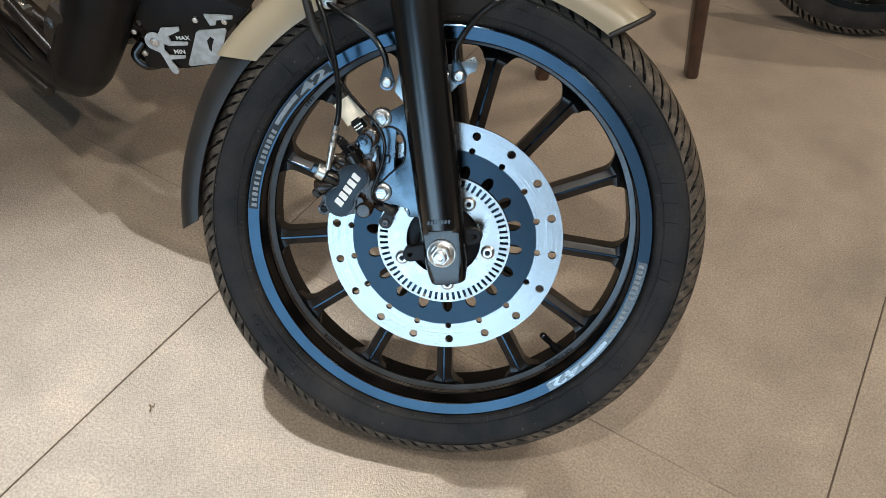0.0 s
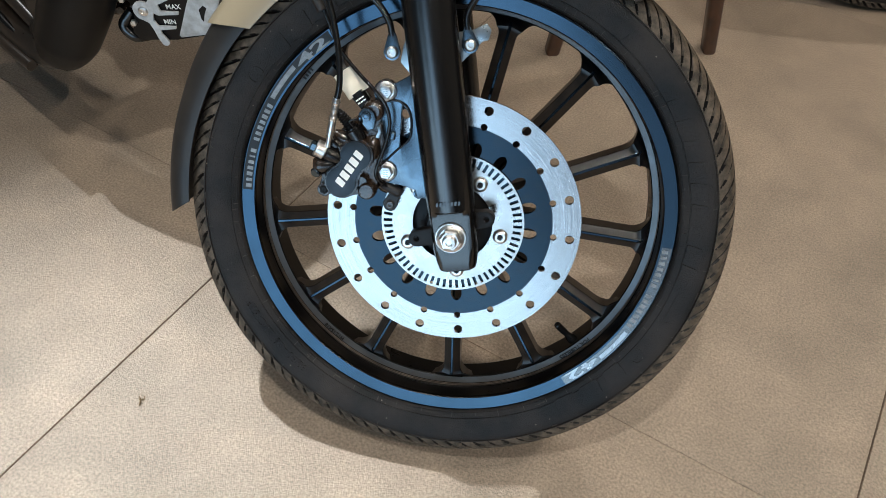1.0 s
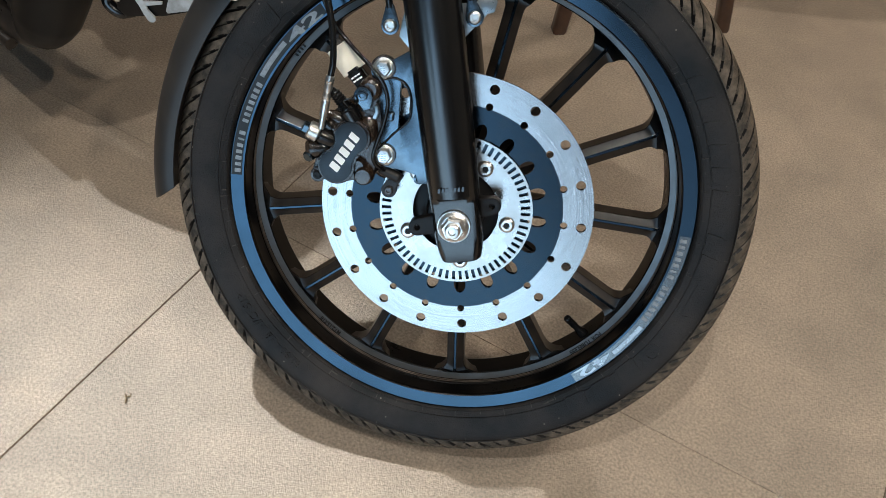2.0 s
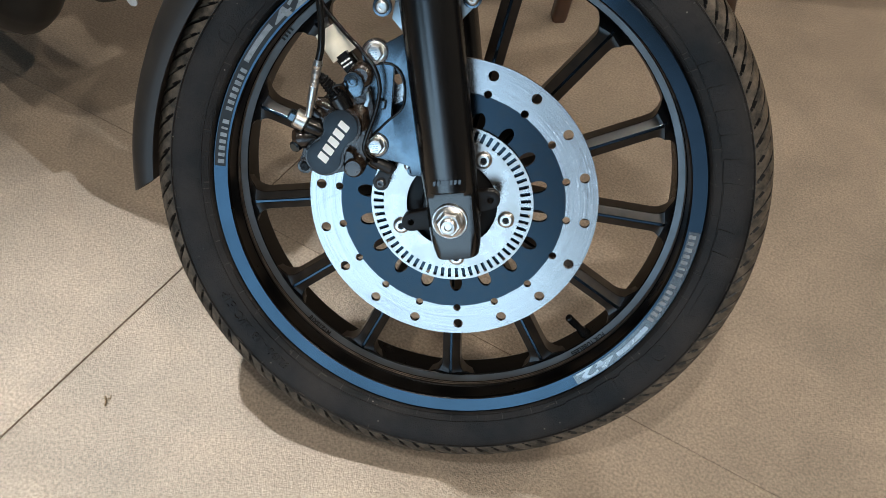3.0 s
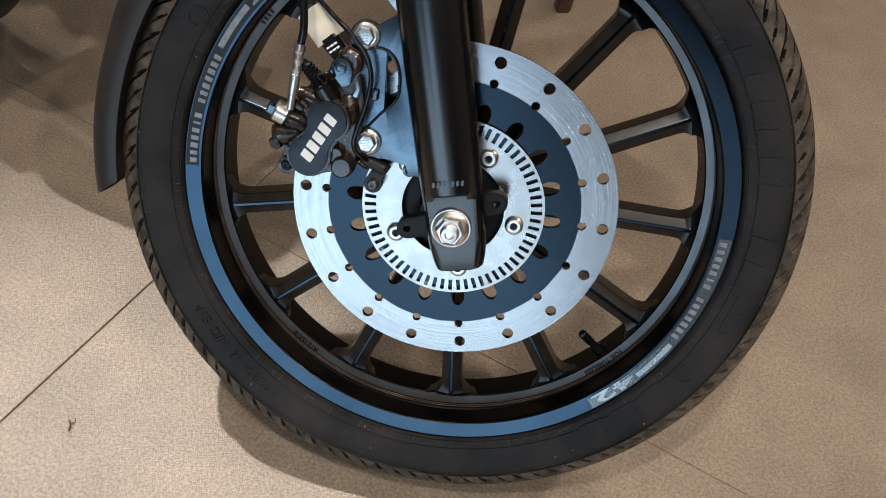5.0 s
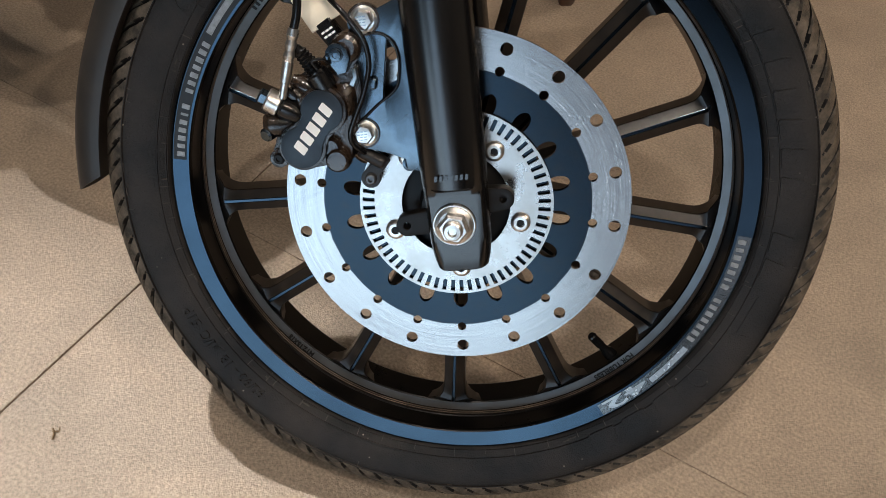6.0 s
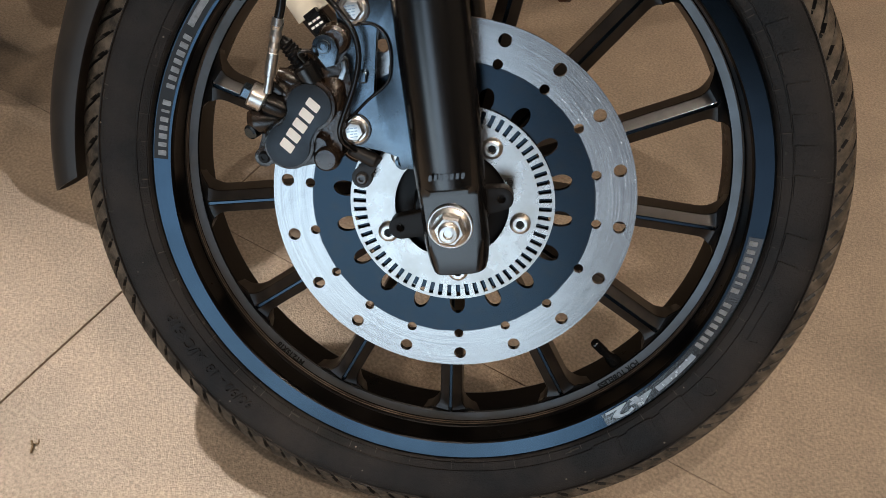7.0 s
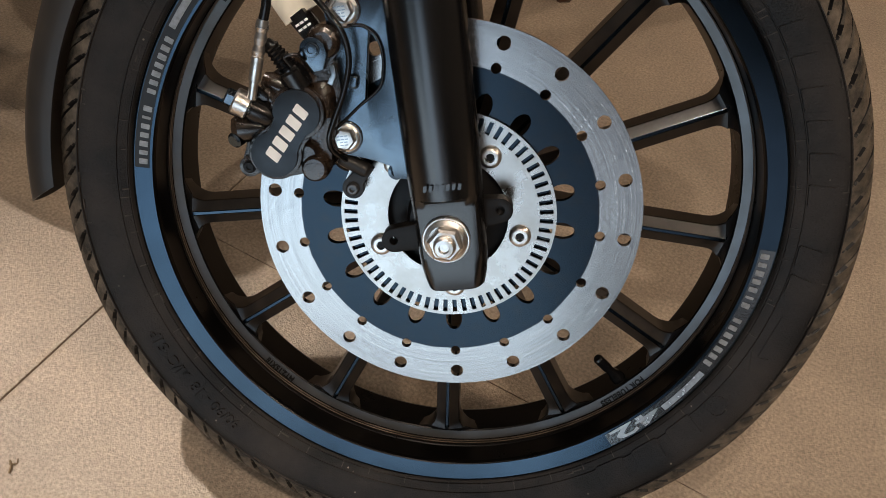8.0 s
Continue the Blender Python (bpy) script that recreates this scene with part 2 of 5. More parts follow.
def disc_material():
    """Brushed steel friction band; the carrier inside it is painted satin black. Scratches run at random slants round the band."""
    m = bpy.data.materials.new("brushed_disc_steel")
    m.use_nodes = True
    nt = m.node_tree
    p = nt.nodes["Principled BSDF"]
    tc = nt.nodes.new("ShaderNodeTexCoord")
    sep = nt.nodes.new("ShaderNodeSeparateXYZ")
    nt.links.new(tc.outputs["Object"], sep.inputs[0])
    flat = nt.nodes.new("ShaderNodeCombineXYZ")
    nt.links.new(sep.outputs[0], flat.inputs[0])
    nt.links.new(sep.outputs[2], flat.inputs[1])
    ln = nt.nodes.new("ShaderNodeVectorMath")
    ln.operation = "LENGTH"
    nt.links.new(flat.outputs[0], ln.inputs[0])
    wob = nt.nodes.new("ShaderNodeTexNoise")
    wob.inputs["Scale"].default_value = 90
    nt.links.new(tc.outputs["Object"], wob.inputs["Vector"])
    wadd = nt.nodes.new("ShaderNodeMath")
    wadd.operation = "MULTIPLY_ADD"
    wadd.inputs[1].default_value = 0.0012
    nt.links.new(wob.outputs[0], wadd.inputs[0])
    nt.links.new(ln.outputs["Value"], wadd.inputs[2])
    cut = nt.nodes.new("ShaderNodeMapRange")
    cut.inputs[1].default_value, cut.inputs[2].default_value = 0.1094, 0.1100
    nt.links.new(wadd.outputs[0], cut.inputs[0])
    # circular brushing with a few slanted scratches across it
    ang = nt.nodes.new("ShaderNodeMath")
    ang.operation = "ARCTAN2"
    nt.links.new(sep.outputs[2], ang.inputs[0])
    nt.links.new(sep.outputs[0], ang.inputs[1])
    def maths(op, a, b):
        n = nt.nodes.new("ShaderNodeMath")
        n.operation = op
        for k, v in enumerate((a, b)):
            if isinstance(v, (int, float)):
                n.inputs[k].default_value = v
            else:
                nt.links.new(v, n.inputs[k])
        return n.outputs[0]

    run = maths("MULTIPLY", ang.outputs[0], 0.125)
    total = None
    for slope, along_scale, across_scale, patch in ((0.0, 14, 800, 0), (0.5, 16, 560, 30), (-0.8, 20, 520, 27), (2.0, 24, 500, 33)):
        u = maths("ADD", run, maths("MULTIPLY", ln.outputs["Value"], slope))
        v = maths("SUBTRACT", ln.outputs["Value"], maths("MULTIPLY", run, slope))
        norm = 1.0 / math.hypot(1, slope)
        uv = nt.nodes.new("ShaderNodeCombineXYZ")
        nt.links.new(maths("MULTIPLY", u, along_scale * norm), uv.inputs[0])
        nt.links.new(maths("MULTIPLY", v, across_scale * norm), uv.inputs[1])
        uv.inputs[2].default_value = slope * 7
        sc = nt.nodes.new("ShaderNodeTexNoise")
        sc.inputs["Scale"].default_value, sc.inputs["Detail"].default_value = 1.0, 3
        sc.inputs["Distortion"].default_value = 0.4
        nt.links.new(uv.outputs[0], sc.inputs["Vector"])
        line = sc.outputs[0]
        if patch:
            # slanting scratches come in patches
            area = nt.nodes.new("ShaderNodeTexNoise")
            area.inputs["Scale"].default_value = patch
            nt.links.new(tc.outputs["Object"], area.inputs["Vector"])
            here = nt.nodes.new("ShaderNodeMapRange")
            here.inputs[1].default_value, here.inputs[2].default_value = 0.46, 0.6
            nt.links.new(area.outputs[0], here.inputs[0])
            line = maths("ADD", maths("MULTIPLY", maths("SUBTRACT", line, 0.5), maths("MULTIPLY", here.outputs[0], 0.5)), 0.5)
        total = line if total is None else maths("ADD", total, line)
    rr = nt.nodes.new("ShaderNodeMapRange")
    rr.inputs[1].default_value, rr.inputs[2].default_value = 1.5, 2.5
    rr.inputs[3].default_value, rr.inputs[4].default_value = 0.17, 0.31
    nt.links.new(total, rr.inputs[0])
    rmix = nt.nodes.new("ShaderNodeMix")
    nt.links.new(cut.outputs[0], rmix.inputs[0])
    rmix.inputs[2].default_value = 0.22
    nt.links.new(rr.outputs[0], rmix.inputs[3])
    nt.links.new(rmix.outputs[0], p.inputs["Roughness"])
    cm = nt.nodes.new("ShaderNodeMapRange")
    cm.inputs[1].default_value, cm.inputs[2].default_value = 1.5, 2.5
    cm.inputs[3].default_value, cm.inputs[4].default_value = 0.22, 0.58
    nt.links.new(total, cm.inputs[0])
    steel = nt.nodes.new("ShaderNodeCombineXYZ")
    for k in range(3):
        nt.links.new(cm.outputs[0], steel.inputs[k])
    dirt = nt.nodes.new("ShaderNodeTexNoise")
    dirt.inputs["Scale"].default_value, dirt.inputs["Detail"].default_value = 130, 6
    nt.links.new(tc.outputs["Object"], dirt.inputs["Vector"])
    dr = nt.nodes.new("ShaderNodeMapRange")
    dr.inputs[1].default_value, dr.inputs[2].default_value, dr.inputs[4].default_value = 0.5, 0.72, 0.6
    nt.links.new(dirt.outputs[0], dr.inputs[0])
    paint = nt.nodes.new("ShaderNodeMix")
    paint.data_type = "RGBA"
    paint.inputs[6].default_value, paint.inputs[7].default_value = (0.023, 0.034, 0.046, 1), (0.034, 0.039, 0.044, 1)
    nt.links.new(dr.outputs[0], paint.inputs[0])
    mix = nt.nodes.new("ShaderNodeMix")
    mix.data_type = "RGBA"
    nt.links.new(cut.outputs[0], mix.inputs[0])
    nt.links.new(paint.outputs[2], mix.inputs[6])
    nt.links.new(steel.outputs[0], mix.inputs[7])
    nt.links.new(mix.outputs[2], p.inputs["Base Color"])
    p.inputs["Metallic"].default_value = 1.0
    b = nt.nodes.new("ShaderNodeBump")
    b.inputs["Distance"].default_value = 0.00008
    nt.links.new(maths("MULTIPLY", cut.outputs[0], 0.16), b.inputs["Strength"])
    nt.links.new(total, b.inputs["Height"])
    nt.links.new(b.outputs[0], p.inputs["Normal"])
    return m


disc_mat = disc_material()


# ---- mesh helpers ----
def smooth_by_angle(me, degrees=32):
    bm = bmesh.new()
    bm.from_mesh(me)
    limit = radians(degrees)
    for f in bm.faces:
        f.smooth = True
    for e in bm.edges:
        e.smooth = len(e.link_faces) == 2 and e.calc_face_angle(0) < limit
    bm.to_mesh(me)
    bm.free()


def part(name, bm, mat, parent=None, label="", sharp=20):
    """Links a bmesh as one mesh object under a thing or a part."""
    me = bpy.data.meshes.new(name)
    bm.to_mesh(me)
    bm.free()
    smooth_by_angle(me, sharp)
    me.materials.append(mat)
    ob = new(name, me)
    ob.parent = parent
    if label:
        ob["label"] = label
    return ob


def thing(name, m, label, category, group=""):
    ob = new(name)
    ob.matrix_world = m
    return tagged(ob, label, category, group)


def arc(cx, cz, r, a0, a1, n):
    return [(cx + r * math.cos(radians(a0 + (a1 - a0) * k / n)), cz + r * math.sin(radians(a0 + (a1 - a0) * k / n))) for k in range(n + 1)]


def circle(cx, cz, r, n=20):
    return arc(cx, cz, r, 0, 360, n)[:-1]


def revolve(profile, seg=180, yc=0.0, a0=0.0, a1=360.0, closed=True, bm=None):
    """A profile of (offset along the axle, radius) turned about the y axis."""
    bm = bm or bmesh.new()
    full = abs(a1 - a0) >= 360
    n = seg if full else seg + 1
    rings = []
    for k in range(n):
        a = radians(a0 + (a1 - a0) * k / seg)
        rings.append([bm.verts.new((r * math.cos(a), yc + o, r * math.sin(a))) for o, r in profile])
    m = len(profile)
    for k in range(seg):
        p, q = rings[k], rings[(k + 1) % n]
        for j in range(m if closed else m - 1):
            bm.faces.new((p[j], p[(j + 1) % m], q[(j + 1) % m], q[j]))
    if closed and not full:
        bm.faces.new(rings[0])
        bm.faces.new(rings[-1][::-1])
    bmesh.ops.recalc_face_normals(bm, faces=bm.faces)
    return bm


def plate(outer, holes, y0, y1, bevel=0.0):
    """A flat plate in the x-z plane with holes, from y0 (front) to y1, its rims bevelled."""
    bm = bmesh.new()
    edges = []
    for loop in (outer, *holes):
        vs = [bm.verts.new((x, y0, z)) for x, z in loop]
        edges += [bm.edges.new((vs[k], vs[(k + 1) % len(vs)])) for k in range(len(vs))]
    bmesh.ops.triangle_fill(bm, use_beauty=True, use_dissolve=False, edges=edges)
    faces = list(bm.faces)
    out = bmesh.ops.extrude_face_region(bm, geom=faces)
    moved = [g for g in out["geom"] if isinstance(g, bmesh.types.BMVert)]
    bmesh.ops.translate(bm, vec=(0, y1 - y0, 0), verts=moved)
    bmesh.ops.recalc_face_normals(bm, faces=bm.faces)
    if bevel:
        rim = [e for e in bm.edges if len(e.link_faces) == 2 and e.calc_face_angle(0) > radians(60)]
        bmesh.ops.bevel(bm, geom=rim, offset=bevel, segments=2, profile=0.6, affect="EDGES", clamp_overlap=True)
    return bm


def loft(sections, cap=True, bm=None):
    """Joins rings of points of equal length."""
    bm = bm or bmesh.new()
    rings = [[bm.verts.new(p) for p in s] for s in sections]
    for p, q in zip(rings, rings[1:]):
        for j in range(len(p)):
            bm.faces.new((p[j], p[(j + 1) % len(p)], q[(j + 1) % len(p)], q[j]))
    if cap:
        bm.faces.new(rings[0][::-1])
        bm.faces.new(rings[-1])
    bmesh.ops.recalc_face_normals(bm, faces=bm.faces)
    return bm


def spline(points, steps=8):
    ps = [Vector(p) for p in points]
    ps = [2 * ps[0] - ps[1], *ps, 2 * ps[-1] - ps[-2]]
    out = []
    for k in range(1, len(ps) - 2):
        a, b, c, d = ps[k - 1:k + 3]
        for s in range(steps):
            t = s / steps
            out.append(0.5 * (2 * b + (c - a) * t + (2 * a - 5 * b + 4 * c - d) * t * t + (3 * b - a - 3 * c + d) * t ** 3))
    return out + [ps[-2]]


def tube(points, radius, sides=12, steps=8, bm=None):
    """A round tube along a smooth line; radius is a number or one for each given point."""
    line = spline(points, steps)
    sides = max(sides, 19)
    radii = radius if isinstance(radius, (list, tuple)) else [radius] * len(points)
    rings, up = [], None
    for k, p in enumerate(line):
        way = (line[min(k + 1, len(line) - 1)] - line[max(k - 1, 0)]).normalized()
        if up is None:
            up = way.orthogonal().normalized()
        up = (up - way * up.dot(way)).normalized()
        side = way.cross(up)
        f = k / (len(line) - 1) * (len(radii) - 1)
        i = min(int(f), len(radii) - 2)
        r = radii[i] + (radii[i + 1] - radii[i]) * (f - i)
        rings.append([p + r * (math.cos(2 * math.pi * j / sides) * up + math.sin(2 * math.pi * j / sides) * side) for j in range(sides)])
    return loft(rings, bm=bm)


def rod(p, q, profile, sides=24, bm=None):
    """A turned piece from p towards q; profile of (distance, radius)."""
    p, q = Vector(p), Vector(q)
    way = (q - p).normalized()
    up = way.orthogonal().normalized()
    side = way.cross(up)
    return loft([[p + way * s + r * (math.cos(2 * math.pi * j / sides) * up + math.sin(2 * math.pi * j / sides) * side) for j in range(sides)] for s, r in profile], bm=bm)


def box(x0, x1, y0, y1, z0, z1, bevel=0.003, segments=2):
    bm = bmesh.new()
    bmesh.ops.create_cube(bm, size=1.0, matrix=Matrix.Translation(((x0 + x1) / 2, (y0 + y1) / 2, (z0 + z1) / 2)) @ Matrix.Diagonal((x1 - x0, y1 - y0, z1 - z0, 1)))
    if bevel:
        bmesh.ops.bevel(bm, geom=list(bm.edges), offset=bevel, segments=segments, profile=0.5, affect="EDGES")
    return bm


def letters(text, size, depth, bold=0.0):
    """The solid shape of a line of writing in the built-in font: (x, y, z) vertices and faces, centred on x, standing on y = 0."""
    cu = bpy.data.curves.new("writing", "FONT")
    cu.body, cu.size, cu.extrude, cu.align_x, cu.resolution_u, cu.offset = text, size, depth / 2, "CENTER", 3, bold
    ob = new("writing", cu)
    me = bpy.data.meshes.new_from_object(ob.evaluated_get(bpy.context.evaluated_depsgraph_get()))
    vs, fs = [tuple(v.co) for v in me.vertices], [tuple(p.vertices) for p in me.polygons]
    bpy.data.objects.remove(ob)
    bpy.data.curves.remove(cu)
    bpy.data.meshes.remove(me)
    return vs, fs


def bars(count, advance, height, space_at=(), stroke=0.3, depth=0.0004, slant=0.0):
    """Plain marks in place of a name: a pair of short flat bars a letter, one over the other."""
    vs, fs = [], []
    width = count * advance
    for k in range(count):
        if k in space_at:
            continue
        x0 = k * advance - width / 2 + advance * 0.12
        for lo, hi in (((0, stroke), (1 - stroke, 1)) if stroke < 0.5 else ((0, 1),)):
            b = len(vs)
            for z in (-depth / 2, depth / 2):
                for x, y in ((x0, lo), (x0 + advance * 0.76, lo), (x0 + advance * 0.76, hi), (x0, hi)):
                    vs.append((x + slant * y * height, y * height, z))
            fs += [(b, b + 3, b + 2, b + 1), (b + 4, b + 5, b + 6, b + 7)] + [(b + j, b + (j + 1) % 4, b + 4 + (j + 1) % 4, b + 4 + j) for j in range(4)]
    return vs, fs


def blocks(widths, advance, height, depth=0.0004, slant=0.0):
    """Plain marks in place of a name: one upright bar a letter, with bevelled ends; a width of 0 is a space."""
    vs, fs = [], []
    for k, share in enumerate(widths):
        if not share:
            continue
        w, c, e = advance * share / 2, (k + 0.5 - len(widths) / 2) * advance, height * 0.06
        ring = ((-w + e, 0), (w - e, 0), (w, e), (w, height - e), (w - e, height), (-w + e, height), (-w, height - e), (-w, e))
        b = len(vs)
        vs += [(c + x + slant * y, y, z) for z in (-depth / 2, depth / 2) for x, y in ring]
        fs += [tuple(b + j for j in range(7, -1, -1)), tuple(b + 8 + j for j in range(8))] + [(b + j, b + (j + 1) % 8, b + 8 + (j + 1) % 8, b + 8 + j) for j in range(8)]
    return vs, fs


def on_ring(shape, angle, radius, height_at):
    """Lays writing round the axle, tops outward, read clockwise from the camera's side; centred on an angle."""
    vs, fs = shape
    bm = bmesh.new()
    made = []
    for x, y, z in vs:
        r = radius + y
        a = radians(angle) - x / radius
        made.append(bm.verts.new((r * math.cos(a), height_at(r) - z, r * math.sin(a))))
    for f in fs:
        try:
            bm.faces.new([made[k] for k in f])
        except ValueError:
            pass
    bmesh.ops.recalc_face_normals(bm, faces=bm.faces)
    return bm


def on_plane(shape, m):
    """Lays writing on a plane given by a pose (x along the line, y up, z towards the reader)."""
    vs, fs = shape
    bm = bmesh.new()
    made = [bm.verts.new(m @ Vector(v)) for v in vs]
    for f in fs:
        try:
            bm.faces.new([made[k] for k in f])
        except ValueError:
            pass
    bmesh.ops.recalc_face_normals(bm, faces=bm.faces)
    return bm


def hex_head(p, way, r, h, flange=0.0, bm=None):
    """A flanged hexagon bolt head with a dished top."""
    p, way = Vector(p), Vector(way).normalized()
    bm = bm or bmesh.new()
    s = 0.0
    if flange:
        rod(p, p + way, [(0, flange), (0.0012, flange), (0.0026, flange * 0.8)], 24, bm)
        s = 0.0024
    up = way.orthogonal().normalized()
    side = way.cross(up)
    ring = lambda d, rr, n=6: [p + way * d + rr * (math.cos(2 * math.pi * (j + 0.25) / n) * up + math.sin(2 * math.pi * (j + 0.25) / n) * side) for j in range(n)]
    loft([ring(s, r), ring(h * 0.85, r), ring(h, r * 0.84), ring(h + 0.0003, r * 0.5), ring(h + 0.0004, r * 0.2)], bm=bm)
    return bm


def socket_bolt(p, way, r, h, bm=None):
    """A button-head bolt with a recessed drive."""
    return rod(p, Vector(p) + Vector(way), [(0, r), (h * 0.5, r), (h * 0.9, r * 0.82), (h, r * 0.68), (h, r * 0.42), (h * 0.35, r * 0.38)], 24, bm)


# ---- the front wheel of the motorcycle ----
LEAN, AXLE_Z = 27.4013, 0.30639      # the steered wheel leans away from the camera on the side stand
YC = 0.055                           # the wheel's middle plane, behind the brake disc
WHEEL = Matrix.Translation((0, 0, AXLE_Z)) @ Matrix.Rotation(radians(-LEAN), 4, "X")

bike = thing("motorcycle", WHEEL, "black and pale gold motorcycle parked on beige floor tiles", "motorcycle")

SPOKES = 13
SPOKE_PHASE = -83.1
TYRE_SIDE = [(0.0300, 0.2430), (0.0345, 0.2462), (0.0372, 0.2490), (0.0402, 0.2560), (0.0432, 0.2660), (0.0448, 0.2760), (0.0450, 0.2835), (0.0444, 0.2862), (0.0438, 0.2880), (0.0434, 0.2884)]
TREAD = [(0.0418, 0.2915), (0.0392, 0.2950), (0.0355, 0.2986), (0.0310, 0.3020), (0.0260, 0.3048), (0.0205, 0.3070), (0.0150, 0.3084), (0.0095, 0.3093), (0.0045, 0.3098), (0.0, 0.3100)]


NEAR_TREAD = [(0.0442, 0.2868), (0.0440, 0.2876), (0.0434, 0.2915), (0.0418, 0.2960), (0.0388, 0.3000), (0.0345, 0.3033), (0.0292, 0.3058), (0.0235, 0.3076), (0.0175, 0.3088), (0.0115, 0.3095), (0.0055, 0.3099)]


def sidewall_y(r):
    """Where the near sidewall lies at a radius."""
    ps = TYRE_SIDE
    for (a0, r0), (a1, r1) in zip(ps, ps[1:]):
        if r0 <= r <= r1:
            return YC - (a0 + (a1 - a0) * (r - r0) / (r1 - r0)) - 0.0002
    return YC - 0.0434


def slant(p):
    """How many pitches the tread's cuts have swept at a distance over the surface from the crown."""
    return 0.7 * p / 0.054 + 0.6 * (p / 0.054) ** 2


def groove(u, p):
    """Depth of the tread's cuts: a long curved one and a short one to each pitch."""
    depth = 0.0
    for centre, start, end, widest, wide in ((0.25, 0.002, 0.0556, 0.050, 0.082), (0.75, 0.014, 0.0552, 0.050, 0.056)):
        if start < p < end:
            f = (p - start) / (widest - start) if p < widest else (end - p) / (end - widest)
            half = wide * min(1.0, f) ** 0.6
            depth = max(depth, max(0.0, min(1.0, (half - abs(u - centre)) / 0.028)) * min(1.0, f * 2.5))
    return 0.0046 * depth


def build_tyre(parent, detail=True):
    half = TYRE_SIDE[:8]
    near = [(-o, r) for o, r in half]
    far = [(o, r) for o, r in reversed(half)]
    bm = bmesh.new()
    revolve([*near, (-0.0436, 0.2876), (-0.030, 0.2905), (0.030, 0.2905), (0.0436, 0.2876), *far, (0.022, 0.238), (-0.022, 0.238)], 240, YC, bm=bm)
    body = part("tyre", bm, rubber, parent, "worn black rubber tyre with a dusty sidewall")
    prof = [(-o, r) for o, r in [TYRE_SIDE[8], TYRE_SIDE[9]] + TREAD[:-1]]
    dense = []
    line = [(-o, r) for o, r in NEAR_TREAD] + [(0.0, 0.3100)] + [(-o, r) for o, r in reversed(prof)]
    for (o0, r0), (o1, r1) in zip(line, line[1:]):
        for s in range(3):
            dense.append((o0 + (o1 - o0) * s / 3, r0 + (r1 - r0) * s / 3))
    dense.append(line[-1])
    seg = 1976 if detail else 468
    verts, faces, depths = [], [], []
    m = len(dense)
    run = [0.0]
    for (o0, r0), (o1, r1) in zip(dense, dense[1:]):
        run.append(run[-1] + math.hypot(o1 - o0, r1 - r0))
    crown = run[min(range(m), key=lambda k: abs(dense[k][0]))]
    for k in range(seg):
        for (o, r), d in zip(dense, run):
            p = abs(d - crown)
            g = groove((k * 52 / seg + (0.5 if d > crown else 0.0)) % 1.0, p)
            a = 2 * math.pi * (k / seg - slant(p) / 52)
            depths.append(g)
            verts.append(((r - g) * math.cos(a), YC + o * (1 - g / 0.06), (r - g) * math.sin(a)))
    for k in range(seg):
        k2 = (k + 1) % seg
        for j in range(m - 1):
            faces.append((k * m + j, k * m + j + 1, k2 * m + j + 1, k2 * m + j))
    me = bpy.data.meshes.new("tread")
    me.from_pydata(verts, [], faces)
    me.update()
    fix = bmesh.new()
    fix.from_mesh(me)
    bmesh.ops.recalc_face_normals(fix, faces=fix.faces)
    fix.to_mesh(me)
    fix.free()
    smooth_by_angle(me, 30)
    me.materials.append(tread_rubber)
    # faces deep in a cut turn black, shade put in by colour
    me.materials.append(casting_and_groove_black)
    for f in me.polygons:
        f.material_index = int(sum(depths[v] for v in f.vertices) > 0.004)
    ob = new("tread", me)
    ob.parent = body
    ob["label"] = "dusty brown tread with slanting grooves, shade painted in them"
    return body


# flange, deep channel, inner lip and barrel, from the camera's side to the far side
RIM = [(-0.0335, 0.2468), (-0.0360, 0.2466), (-0.0378, 0.2458), (-0.0386, 0.2440), (-0.0376, 0.2304), (-0.0368, 0.2294), (-0.0340, 0.2288), (-0.0128, 0.2292), (-0.0120, 0.2284),
       (-0.0050, 0.2288), (-0.0042, 0.2296), (-0.0014, 0.2297), (-0.0008, 0.2292), (0.0012, 0.2224), (0.0022, 0.2213), (0.0120, 0.2206), (0.0330, 0.2204), (0.0360, 0.2215),
       (0.0376, 0.2306), (0.0384, 0.2440), (0.0360, 0.2466), (0.0335, 0.2468), (0.0240, 0.2360), (-0.0240, 0.2360)]


def build_rim(parent, mat):
    ob = part("rim", revolve(RIM, 300, YC), mat, parent, "dark blue and black cast alloy rim", sharp=7)
    # channel and barrel take a darker copy of the spokes' black
    ob.data.materials.append(channel_dark)
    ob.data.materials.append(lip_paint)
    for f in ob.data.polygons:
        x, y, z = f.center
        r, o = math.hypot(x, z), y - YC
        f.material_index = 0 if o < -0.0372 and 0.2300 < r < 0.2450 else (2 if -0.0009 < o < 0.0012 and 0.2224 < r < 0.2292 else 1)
    return ob


